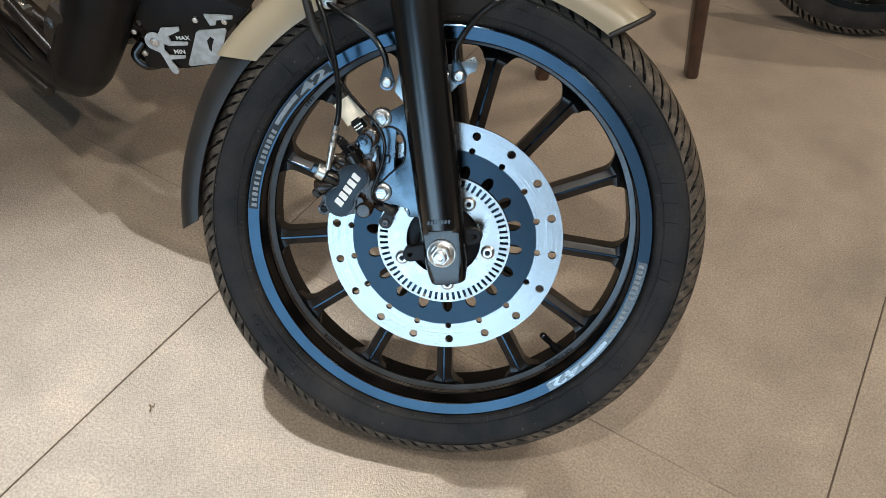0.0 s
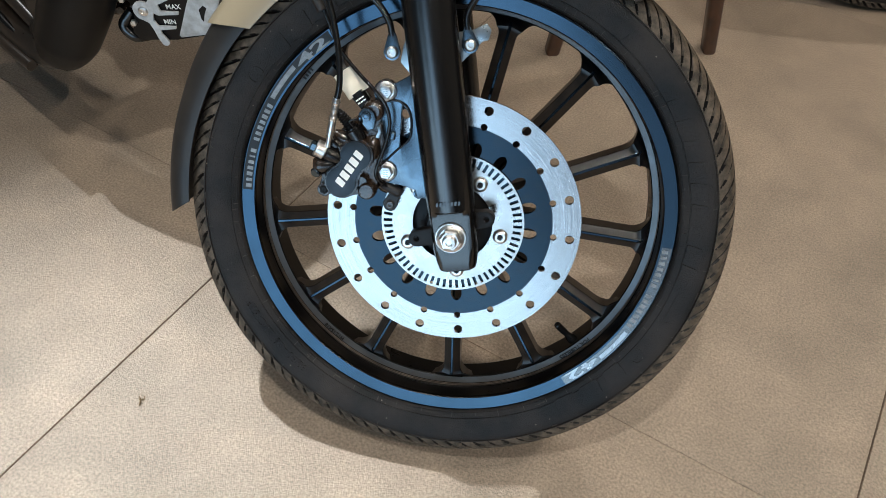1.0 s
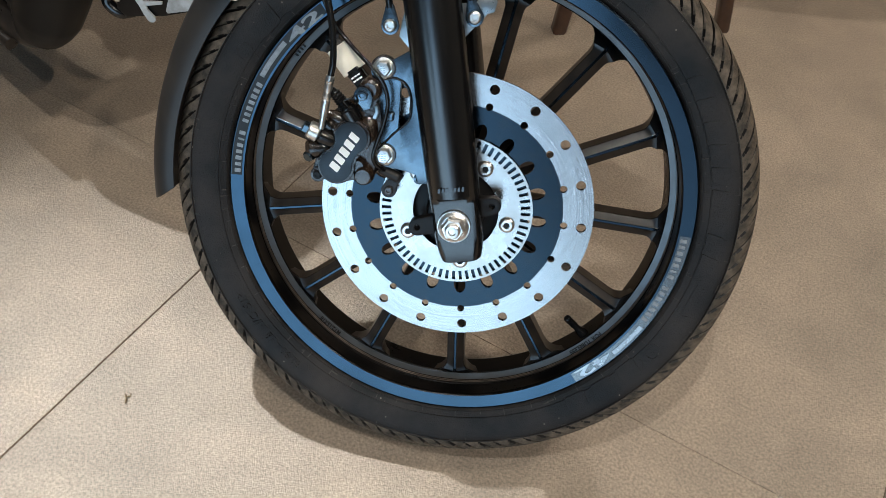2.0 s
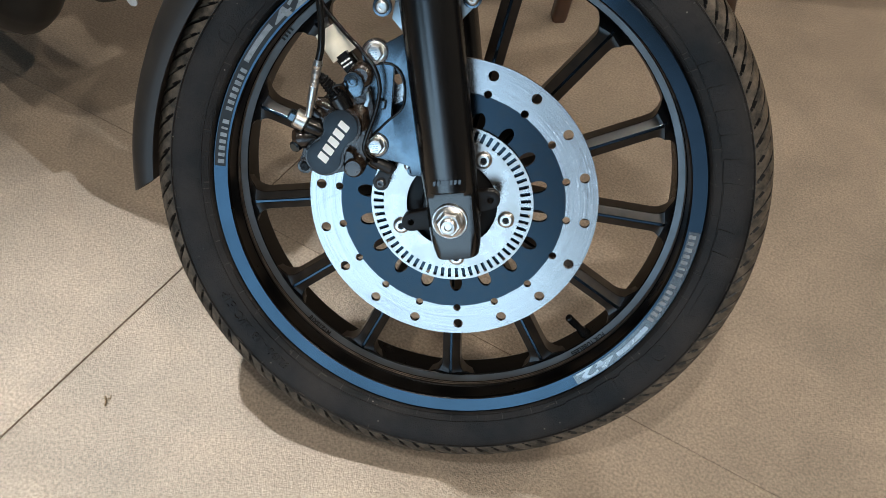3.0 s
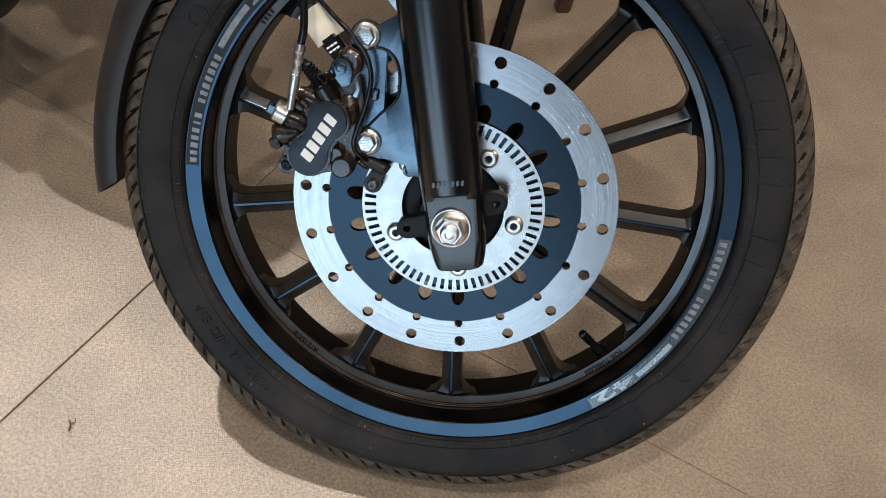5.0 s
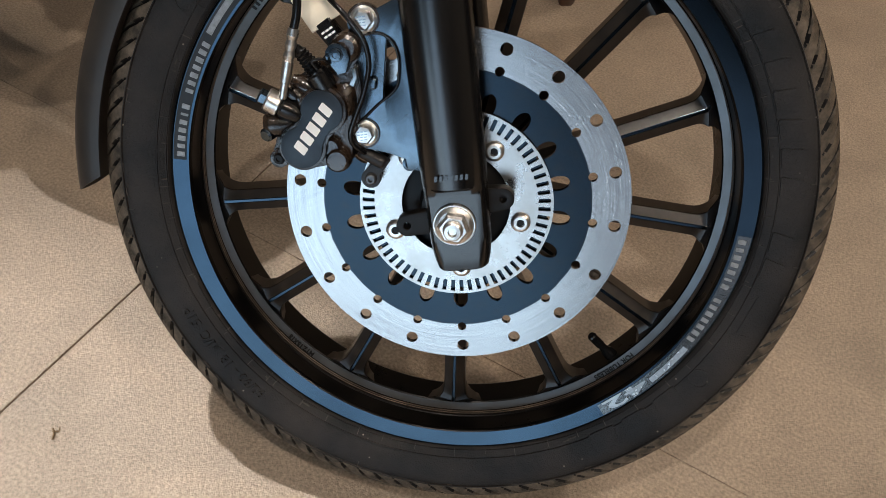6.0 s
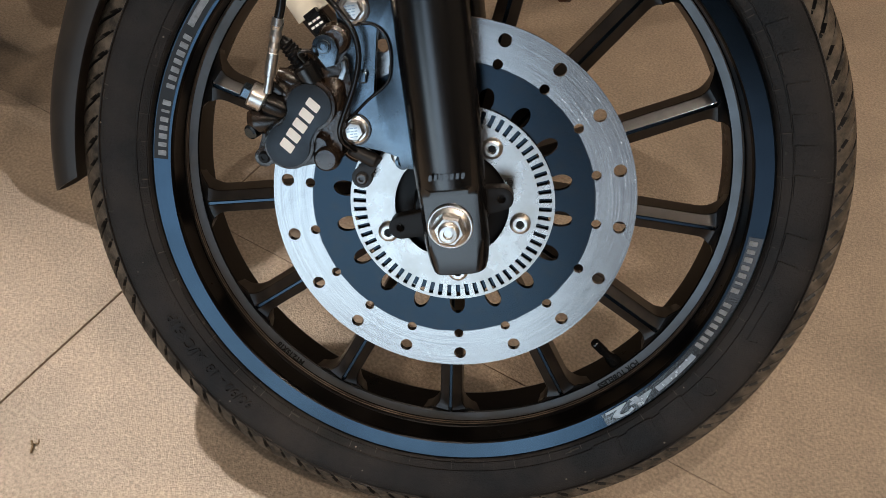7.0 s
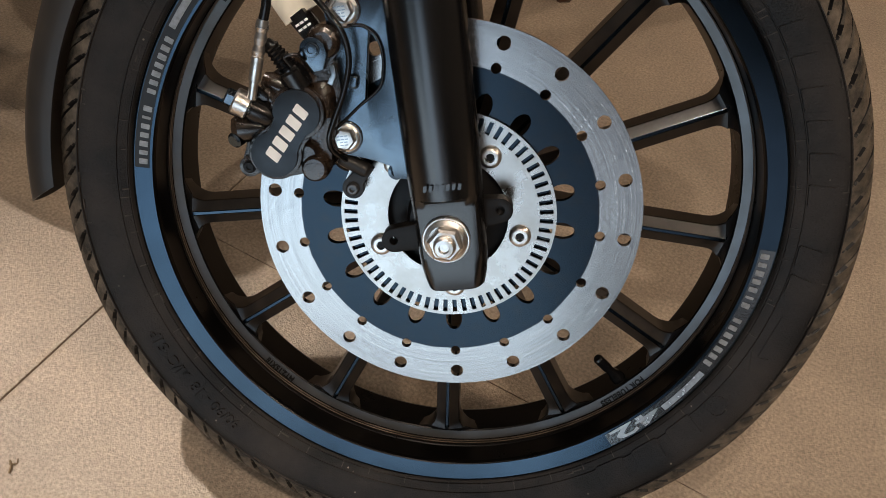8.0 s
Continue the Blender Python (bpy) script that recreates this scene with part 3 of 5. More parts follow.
def spoke_mesh():
    """One spoke along +x: a ridged bar that flares into the rim."""
    sections = []
    # radius, half width, ridge, fall to the edges, setback of the edges
    for r, w, front, fall, cut in ((0.040, 0.0110, -0.0180, 0.0045, 0), (0.090, 0.0100, -0.0155, 0.0040, 0), (0.150, 0.0096, -0.0138, 0.0036, 0), (0.186, 0.0096, -0.0130, 0.0036, 0), (0.2000, 0.0097, -0.0127, 0.0036, 0.0002),
                                   (0.2045, 0.0097, -0.0125, 0.0035, 0.0006), (0.2075, 0.0098, -0.0124, 0.0032, 0.0012), (0.2105, 0.0099, -0.0122, 0.0022, 0.0020), (0.2130, 0.0100, -0.0119, 0.0008, 0.0026),
                                   (0.2146, 0.0100, -0.0075, 0.0010, 0.0020), (0.2170, 0.0100, -0.0030, 0.0010, 0.0010), (0.2192, 0.0100, 0.0000, 0.0010, 0.0004), (0.2206, 0.0100, 0.0012, 0.0012, 0)):
        # a fillet of 20 mm where the spoke meets the rim
        near = min(max(r - 0.2006, 0.0), 0.02)
        w += 0.02 - math.sqrt(0.0004 - near * near)
        wide = w * 1.02
        ring = [(-w, front + fall + 0.0012, cut), (-w * 0.94, front + fall, cut), (-w * 0.16, front + 0.0004, 0), (-w * 0.10, front, 0), (w * 0.10, front, 0), (w * 0.16, front + 0.0004, 0), (w * 0.94, front + fall, cut), (w, front + fall + 0.0012, cut),
                (wide * 0.97, 0.015, 0), (wide * 0.8, 0.018, 0), (-wide * 0.8, 0.018, 0), (-wide * 0.97, 0.015, 0)]
        sections.append([(r - c, YC + y, z) for z, y, c in ring])
    return loft(sections)


def build_wheel(parent, detail=True):
    hub = part("front_wheel", rod((0, YC - 0.048, 0), (0, YC + 0.05, 0), [(0, 0.036), (0.004, 0.040), (0.02, 0.041), (0.03, 0.046), (0.068, 0.046), (0.08, 0.041), (0.098, 0.036)], 48), spoke_paint, parent, "black cast alloy front wheel with thin spokes")
    build_tyre(hub, detail)
    build_rim(hub, rim_paint)
    first = part("spoke", spoke_mesh(), spoke_paint, hub)
    # ridge faces get the rim's blue metal, a daylight glint put in by material
    first.data.materials.append(rim_paint)
    for f in first.data.polygons:
        f.material_index = int(all(abs(first.data.vertices[k].co.z) < 0.0021 and first.data.vertices[k].co.y < YC for k in f.vertices))
    first.matrix_basis = Matrix.Rotation(radians(-SPOKE_PHASE), 4, "Y")
    for k in range(1, SPOKES):
        ob = new("spoke", first.data)
        ob.parent = hub
        ob.matrix_basis = Matrix.Rotation(radians(-(SPOKE_PHASE + 360 / SPOKES * k)), 4, "Y")
    return hub


wheel = build_wheel(bike)

# dusty steps between the flange and the inner edge
for r, o in ((0.2290, -0.0046), (0.2288, -0.0080)):
    part("rim_step", revolve([(o - 0.0004, r - 0.0005), (o - 0.0004, r + 0.0003), (o + 0.0008, r + 0.0006), (o + 0.0008, r - 0.0005)], 240, YC), dusty_edge, wheel)
# valve stem on the rim's inside
va = radians(-41.6)
vx, vz = math.cos(va), math.sin(va)
part("valve_stem", rod((0.2205 * vx, 0.0660, 0.2205 * vz), (0.19 * vx, 0.0560, 0.19 * vz), [(0, 0.0062), (0.007, 0.0058), (0.012, 0.0040), (0.018, 0.0036), (0.0185, 0.0043), (0.033, 0.0043), (0.0345, 0.0034)], 18), hose_rubber, wheel, "black rubber valve stem with its cap")

# writing cast into the rim's inner edge
edge_y = lambda r: YC - 0.0008 + (0.2292 - r) * 0.294 - 0.0003
part("rim_lettering", on_ring(letters("FOR TUBELESS", 0.0066, 0.0010, 0.00022), -42.2, 0.2247, edge_y), casting_and_groove_black, wheel)
part("rim_lettering", on_ring(letters("MT2.15X18", 0.0062, 0.0010, 0.00022), -124.2, 0.2249, edge_y), casting_and_groove_black, wheel)
part("rim_lettering", on_ring(blocks((0.5, 0.5, 0.5, 0.5), 0.0042, 0.0044, 0.0010), 146.5, 0.2247, edge_y), casting_and_groove_black, wheel)

# decals on the rim's flange: film, a grey stripe, plain bars for the maker's name and the number
flange_y = lambda r: YC - 0.0376 - (r - 0.2304) * 0.0735


def band(r0, r1, a0, a1, lift, thick):
    return revolve([(flange_y(r0) - lift, r0), (flange_y(r1) - lift, r1), (flange_y(r1) - lift + thick, r1), (flange_y(r0) - lift + thick, r0)], max(6, int(abs(a1 - a0) * 1.5)), 0.0, a0, a1)


# the two decals are alike; right glint and left dimness are put into their materials
for start in (181.6, 0.9):
    film = part("decal", band(0.2324, 0.2434, start - 49.4, start + 0.6, 0.0003, 0.0003), sticker_film if start < 90 else shaded_side_film, wheel, "glossy decal strip with grey lettering")
    part("decal_lettering", on_ring(blocks((0.6, 0.5, 0.62, 0.56, 0.56, 0.3, 0.6, 0, 0.5, 0.54, 0.62, 0.54, 0.62, 0.6, 0.56), 0.0068, 0.0064), start - 12.3, 0.2336, lambda r: flange_y(r) - 0.0006), grey_ink, film)
    part("decal_stripe", band(0.2362, 0.2412, start - 36.6, start - 26.2, 0.0008, 0.0004), lit_side_ink if start < 90 else grey_ink, film)
    vs, fs = letters("42", 0.0140, 0.0005, 0.00035)
    part("decal_number", on_ring(([(x * 3.1 - y * 0.3, y * 1.0, z) for x, y, z in vs], fs), start - 43.2, 0.2324, lambda r: flange_y(r) - 0.0006), lit_side_ink if start < 90 else grey_ink, film)

# raised writing on the tyre
part("tyre_lettering", on_ring(letters("90/90 - 18  M/C  51P", 0.0125, 0.0026, 0.0001), 224.5, 0.2640, sidewall_y), rubber, wheel, "raised size marking")
for count, advance, tall, gap_at, centre, radius in ((3, 0.0330, 0.0190, -1, -43.3, 0.2550), (9, 0.0232, 0.0165, 6, 17.0, 0.2580), (9, 0.0232, 0.0165, 6, 76.0, 0.2580), (3, 0.0330, 0.0190, -1, 137.0, 0.2550)):
    for k in range(count):
        if k != gap_at:
            side_a = centre - math.degrees((k - count / 2 + 0.5) * advance / radius)
            part("raised_mark", on_ring(blocks((0.72,), advance, tall, 0.0026, 0.15), side_a, radius, sidewall_y), rubber, wheel)
# a raised arrow beside the emblem
part("rolling_arrow", on_ring(([(x, y, z) for z in (-0.0006, 0.0006) for x, y in ((-0.024, 0.0062), (0.012, 0.0062), (0.010, 0.0000), (0.025, 0.0072), (0.010, 0.0144), (0.012, 0.0082), (-0.024, 0.0082))], [(7, 8, 9, 10, 11, 12, 13)] + [(j, (j + 1) % 7, 7 + (j + 1) % 7, 7 + j) for j in range(7)]), -14.6, 0.2580, sidewall_y), rubber, wheel)
for a in (-28.6, 152.5):
    loop = []
    for k in range(24):
        b = 2 * math.pi * k / 24
        loop.append((0.0085 * math.cos(b), 0.0085 * math.sin(b)))
    vs = [(x * s, y * s + 0.0075, z) for z in (-0.0007, 0.0007) for s in (1.0, 0.86) for x, y in loop]
    fs = []
    for k in range(24):
        k2 = (k + 1) % 24
        fs += [(48 + k, 48 + k2, 72 + k2, 72 + k), (k, k2, 48 + k2, 48 + k), (24 + k, 72 + k, 72 + k2, 24 + k2)]
    part("tyre_emblem", on_ring((vs, fs), a, 0.2580, sidewall_y), rubber, wheel)
# short moulding flash lines and vent nibs on the sidewall
rnd = random.Random(5)
flash = bmesh.new()
for k in range(60):
    a = radians(rnd.uniform(0, 360))
    r = rnd.choice((0.2495, 0.2525, 0.284, 0.2845)) + rnd.uniform(-0.001, 0.001)
    l = rnd.uniform(0.002, 0.009)
    h = rnd.uniform(0.0004, 0.0011)
    y = sidewall_y(r)
    da = 0.00045 / r
    if rnd.random() < 0.6:
        pts = [(r - l / 2, -da), (r + l / 2, -da), (r + l / 2, da), (r - l / 2, da)]
    else:
        pts = [(r - 0.0005, -l / r / 2), (r + 0.0005, -l / r / 2), (r + 0.0005, l / r / 2), (r - 0.0005, l / r / 2)]
    low = [(rr * math.cos(a + b), sidewall_y(rr) + 0.0005, rr * math.sin(a + b)) for rr, b in pts]
    top = [(x, yy - 0.0005 - h, z) for x, yy, z in low]
    loft([low, top], bm=flash)
for k in range(52):
    a = radians(360 / 52 * k + rnd.uniform(-1.2, 1.2))
    r0, r1 = 0.2492, 0.2492 + rnd.uniform(0.004, 0.0085)
    da = 0.00035 / r0
    low = [(rr * math.cos(a + b), sidewall_y(rr) + 0.0004, rr * math.sin(a + b)) for rr, b in ((r0, -da), (r1, -da), (r1, da), (r0, da))]
    loft([low, [(x, yy - 0.0011, z) for x, yy, z in low]], bm=flash)
tagged(part("moulding_flash", flash, scuffed_rubber, wheel), kind="stuff")
for r in (0.2502, 0.2572):
    o = sidewall_y(r) - YC
    part("sidewall_rib", revolve([(o + 0.0008, r - 0.0006), (o - 0.0007, r - 0.0003), (o - 0.0008, r + 0.0003), (o + 0.0006, r + 0.0006)], 240, YC), rubber, wheel)
part("sidewall_rib", revolve([(-0.0443, 0.2848), (-0.0460, 0.2855), (-0.0460, 0.2862), (-0.0440, 0.2870)], 240, YC), rubber, wheel)

# ---- brake disc and sensor ring ----
HOLE_PHASE = 81.27
holes = []
for k in range(18):
    a = radians(HOLE_PHASE - 20 * k)
    holes.append(circle(0.129 * math.cos(a), 0.129 * math.sin(a), 0.0050, 18))
    holes.append(circle(0.1112 * math.cos(a - 0.002), 0.1112 * math.sin(a - 0.002), 0.0038, 16))
    ca, sa = math.cos(a), math.sin(a)
    slot = []
    for k2 in range(20):
        b = 2 * math.pi * k2 / 20
        u, v = 0.0835 + 0.0095 * math.cos(b), 0.0062 * math.sin(b)
        slot.append((u * ca - v * sa, u * sa + v * ca))
    holes.append(slot)
disc = part("brake_disc", plate(circle(0, 0, 0.140, 144), [circle(0, 0, 0.046, 64), *holes], -0.0025, 0.0025), disc_mat, bike, "drilled steel brake disc with a black painted middle", sharp=22)
slots = []
for k in range(64):
    a = 2 * math.pi * k / 64 + 0.02
    ca, sa = math.cos(a), math.sin(a)
    slots.append([(u * ca - v * sa, u * sa + v * ca) for u, v in ((0.0665, -0.00165), (0.0763, -0.00165), (0.0763, 0.00165), (0.0665, 0.00165))])
ring = part("sensor_ring", plate(circle(0, 0, 0.0786, 128), [circle(0, 0, 0.0440, 64), *slots], -0.0062, -0.0042, 0.0), ring_steel, disc, "bare steel slotted sensor ring")
for k in range(5):
    a = radians(64.6 - 70.5 * k)
    bx, bz = 0.0542 * math.cos(a), 0.0542 * math.sin(a)
    part("disc_bolt", socket_bolt((bx, -0.0060, bz), (0, -1, 0), 0.0080, 0.0045), zinc, disc)
    part("bolt_recess", rod((bx, -0.0078, bz), (bx, -1, bz), [(0, 0.0032), (0.0004, 0.0031)], 6), casting_and_groove_black, disc)
part("hub_carrier", rod((0, 0.012, 0), (0, -0.004, 0), [(0, 0.048), (0.010, 0.0475), (0.013, 0.030), (0.034, 0.026), (0.036, 0.010)], 48), casting_and_groove_black, disc)

# ---- fork leg ----
FY = -0.037
FDIR = Vector((-0.2533, 0, 0.9674))
FPERP = Vector((0.9674, 0, 0.2533))
FROOT = Vector((0.0050, FY, 0.0))


def fork_leg(parent, y_sign=1, yc=FY, label=""):
    sections = []
    for s, r, flat in ((-0.0388, 0.0168, 0.0125), (-0.0376, 0.0200, 0.0140), (-0.030, 0.0220, 0.0150), (-0.0190, 0.0236, 0.0150), (-0.012, 0.0241, 0.0150), (0.022, 0.0248, 0.0150), (0.0260, 0.0250, 0.0155), (0.0300, 0.0252, 0.0252), (0.07, 0.0258, 0.05), (0.12, 0.0262, 0.05), (0.25, 0.0267, 0.05), (0.50, 0.0267, 0.05)):
        base = Vector((FROOT.x, yc, 0)) + FDIR * s
        ring = []
        for j in range(48):
            b = 2 * math.pi * j / 48
            u, v = r * math.cos(b), r * math.sin(b)
            v = max(v, -flat) if y_sign > 0 else min(v, flat)
            ring.append(base + FPERP * u + Vector((0, v, 0)))
        sections.append(ring)
    return part("fork_leg", loft(sections), fork_paint, parent, label, sharp=40)


fork = fork_leg(bike, 1, FY, "gloss black fork slider")
fork_leg(bike, -1, 2 * YC - FY, "gloss black fork slider")
FACET = FY - 0.0150
nut_x, nut_z = 0.0028, -0.0005
part("axle_washer", rod((nut_x, FACET, nut_z), (nut_x, FACET - 1, nut_z), [(0, 0.0164), (0.0022, 0.0164), (0.0028, 0.0158)], 40), zinc, fork)
part("axle_nut", hex_head((nut_x, FACET - 0.0027, nut_z), (0, -1, 0), 0.0122, 0.0105, 0.0150), zinc, fork, "bright zinc axle nut")
part("axle_end", rod((nut_x, FACET - 0.006, nut_z), (nut_x, FACET - 1, nut_z), [(0, 0.0078), (0.0078, 0.0078), (0.0082, 0.0068), (0.0090, 0.0074), (0.0096, 0.0067), (0.0104, 0.0073), (0.0110, 0.0066), (0.0122, 0.0070), (0.0128, 0.0060), (0.0130, 0.0036), (0.0104, 0.0030)], 32), zinc, fork)
# plain raised bars where the maker's name is cast
name_pose = Matrix((( 0.9674, -0.2533, 0, 0), (0, 0, -1, 0), (0.2533, 0.9674, 0, 0), (0, 0, 0, 1)))
at = FROOT + FDIR * 0.0375
name_pose.translation = (at.x, FY - 0.0256, at.z)
part("cast_lettering", on_plane(blocks((0.6,) * 7, 0.0038, 0.0042, 0.0010, 0.2), name_pose), fork_paint, fork)


def lug(start, end, r0, r1, y0, y1, name="fork_lug"):
    """A tapering ear from start to end (x, z) with a hole at its end."""
    (ax, az), (bx, bz) = start, end
    a = math.degrees(math.atan2(bz - az, bx - ax))
    outline = arc(bx, bz, r1, a - 90, a + 90, 12) + arc(ax, az, r0, a + 90, a + 270, 12)
    return part(name, plate(outline, [circle(bx, bz, 0.0030, 14)], y0, y1, 0.0010), exhaust_black, fork)


lug((0.000, -0.004), (-0.0345, -0.0165), 0.0100, 0.0088, -0.030, -0.018)
lug((0.010, 0.010), (0.0362, 0.0185), 0.0120, 0.0088, -0.030, -0.018)

# ---- caliper bracket ----
outline = [(-0.030, 0.162), (-0.058, 0.160)] + arc(-0.0870, 0.1350, 0.0125, 50, 190, 10) + [(-0.0945, 0.118), (-0.0890, 0.100), (-0.0885, 0.080), (-0.0890, 0.066)] + arc(-0.0765, 0.0525, 0.0125, 160, 270, 8) + [(-0.0660, 0.0398), (-0.0550, 0.0390), (-0.0430, 0.0368), (-0.0400, 0.0290), (-0.012, 0.030), (-0.010, 0.060)]
window = spline([(-0.0690, 0.1250, 0), (-0.0638, 0.1208, 0), (-0.0596, 0.1138, 0), (-0.0572, 0.1042, 0), (-0.0568, 0.0941, 0), (-0.0596, 0.0869, 0), (-0.0660, 0.0800, 0)], 4)
window = [(v.x, v.y) for v in window]
bracket = part("caliper_bracket", plate(outline, [window], -0.028, -0.020, 0.0011), plate_paint, bike, "satin black steel caliper bracket")
part("bracket_rib", plate([(-0.0750, 0.1255), (-0.0705, 0.1255), (-0.0665, 0.0785), (-0.0700, 0.0775)], [], -0.0225, -0.014, 0.0004), casting_and_groove_black, bracket)
for bx, bz in ((-0.0868, 0.1358), (-0.0763, 0.0521)):
    part("mounting_bolt", hex_head((bx, -0.028, bz), (0, -1, 0), 0.0078, 0.0084, 0.0104), zinc, bracket, "bright flanged hexagon bolt")
    stamp = Matrix(((0.96, -0.28, 0, bx - 0.0008), (0, 0, -1, -0.0368), (0.28, 0.96, 0, bz), (0, 0, 0, 1)))
    part("head_marking", on_plane(bars(3, 0.0028, 0.0030, stroke=0.26, depth=0.0005), stamp), bracket_steel, bracket)
    stamp = stamp @ Matrix.Translation((0.0006, -0.0040, 0))
    part("head_marking", on_plane(bars(2, 0.0030, 0.0028, stroke=0.26, depth=0.0005), stamp), bracket_steel, bracket)
    part("bolt_washer", rod((bx, -0.0280, bz), (bx, -1, bz), [(0, 0.0116), (0.0010, 0.0116), (0.0014, 0.0110)], 32), caliper_cast, bracket)
part("bracket_pin", rod((-0.0395, -0.020, 0.0330), (-0.0395, -1, 0.0330), [(0, 0.0058), (0.006, 0.0058), (0.0065, 0.0035), (0.003, 0.0032)], 20), plate_paint, bracket)

# ---- brake caliper ----
body_outline = arc(-0.0985, 0.1115, 0.0122, -40, 130, 8) + [(-0.1120, 0.1060), (-0.1180, 0.0985), (-0.1280, 0.0900), (-0.1350, 0.0800), (-0.1400, 0.0700), (-0.1420, 0.0560), (-0.1425, 0.0440), (-0.1430, 0.0350)] + arc(-0.1379, 0.0245, 0.0075, 150, 300, 8) + [(-0.1280, 0.0205), (-0.1130, 0.0195)] + arc(-0.0935, 0.0320, 0.0100, 230, 360, 8) + [(-0.0835, 0.0460), (-0.0815, 0.0620), (-0.0805, 0.0800), (-0.0835, 0.0930), (-0.0865, 0.1020)]
caliper = part("brake_caliper", plate(body_outline, [], -0.0350, 0.0240, 0.0050), caliper_cast, bike, "dusty black two-piston brake caliper")


def peanut(grow=0.0):
    """The waisted outline of the two piston bores."""
    lo, hi = (-0.1194, 0.0384), (-0.1070, 0.0684)
    r = 0.0158 + grow
    axis = math.degrees(math.atan2(hi[1] - lo[1], hi[0] - lo[0]))
    side = (-math.sin(radians(axis)), math.cos(radians(axis)))
    mid = ((lo[0] + hi[0]) / 2, (lo[1] + hi[1]) / 2)
    left = [(mid[0] + side[0] * (w + grow) + d * math.cos(radians(axis)), mid[1] + side[1] * (w + grow) + d * math.sin(radians(axis))) for d, w in ((0.006, 0.0112), (0.0, 0.0104), (-0.006, 0.0112))]
    right = [(mid[0] - side[0] * (w + grow) + d * math.cos(radians(axis)), mid[1] - side[1] * (w + grow) + d * math.sin(radians(axis))) for d, w in ((-0.006, 0.0128), (0.0, 0.0118), (0.006, 0.0128))]
    return arc(*hi, r, axis - 130, axis + 125, 24) + left + arc(*lo, r, axis + 52, axis + 308, 24) + right


part("piston_housing", plate(peanut(0.0024), [], -0.0470, -0.0340, 0.0028), caliper_cast, caliper)
cap = part("caliper_cap", plate(peanut(0.0), [], -0.0500, -0.0460, 0.0013), caliper_cap, caliper, "smooth grey-black caliper cap")
ang = radians(63.5)
cap_pose = Matrix(((math.cos(ang), -math.sin(ang), 0, 0), (0, 0, -1, 0), (math.sin(ang), math.cos(ang), 0, 0), (0, 0, 0, 1)))
cap_pose.translation = (-0.1122 + 0.0046, -0.0502, 0.0540 - 0.0026)
part("cap_lettering", on_plane(blocks((0.74, 0.74, 0.74, 0.74, 0.68), 0.0088, 0.0102, 0.0006, 0.12), cap_pose), white_ink, cap)
ear = part("slide_ear", plate(arc(-0.1015, 0.1100, 0.0080, 40, 215, 12) + [(-0.1030, 0.1005), (-0.0985, 0.0960), (-0.0930, 0.0985), (-0.0915, 0.1090), (-0.0945, 0.1150)], [], -0.0445, -0.0330, 0.0014), plate_paint, caliper)
part("caliper_bolt", rod((-0.1015, -0.0445, 0.1100), (-0.1015, -1, 0.1100), [(0, 0.0052), (0.0012, 0.0050), (0.0014, 0.0042), (0.0032, 0.0040), (0.0034, 0.0022), (0.0020, 0.0020)], 24), plate_paint, ear)
part("upper_knuckle", rod((-0.0965, -0.020, 0.1145), (-0.0965, -1, 0.1145), [(0, 0.0115), (0.014, 0.0115), (0.018, 0.0100), (0.0195, 0.0070)], 32), caliper_cast, caliper)
part("lower_ear", plate(arc(-0.1379, 0.0245, 0.0072, 120, 330, 14) + [(-0.1290, 0.0300), (-0.1350, 0.0350)], [], -0.0410, -0.0300, 0.0014), caliper_cast, caliper)
part("caliper_bolt", rod((-0.1379, -0.0410, 0.0245), (-0.1379, -1, 0.0245), [(0, 0.0046), (0.0010, 0.0044), (0.0012, 0.0036), (0.0028, 0.0033), (0.0028, 0.0018), (0.0015, 0.0016)], 24), exhaust_black, caliper)
part("slide_pin_head", rod((-0.0925, -0.034, 0.0315), (-0.0925, -1, 0.0315), [(0, 0.0100), (0.006, 0.0098), (0.008, 0.0088), (0.0115, 0.0086), (0.013, 0.0072), (0.0132, 0.0030)], 28), caliper_cast, caliper)
part("pin_boss", rod((-0.0990, -0.036, 0.0400), (-0.1000, -1, 0.0400), [(0, 0.0080), (0.004, 0.0078), (0.007, 0.0055)], 24), caliper_cast, caliper)
part("pad_clip", plate([(-0.0900, 0.1010), (-0.0870, 0.1020), (-0.0850, 0.0950), (-0.0870, 0.0880), (-0.0905, 0.0890), (-0.0885, 0.0950)], [], -0.0395, -0.0340, 0.0006), bracket_steel, caliper)
part("shoulder_web", rod((-0.0960, -0.032, 0.0880), (-0.0890, -0.034, 0.0640), [(0, 0.0075), (0.006, 0.0090), (0.018, 0.0085), (0.024, 0.0050)], 24), caliper_cast, caliper)
# ribbed rubber boot over its bore
boot = []
for k in range(7):
    boot += [(k * 0.0029, 0.0074 - 0.0003 * k), (k * 0.0029 + 0.0012, 0.0056 - 0.0002 * k)]
part("rubber_boot", rod((-0.1130, -0.0420, 0.0935), (-0.1316, -0.0440, 0.1112), [(0, 0.0072), *[(0.003 + s, r) for s, r in boot], (0.0245, 0.0036), (0.026, 0.0028)], 24), hose_rubber, caliper, "ribbed black rubber boot")
part("pin_bore", rod((-0.1070, -0.0400, 0.0840), (-0.1170, -0.0420, 0.0975), [(0, 0.0092), (0.012, 0.0092), (0.0138, 0.0078)], 28), hose_rubber, caliper)
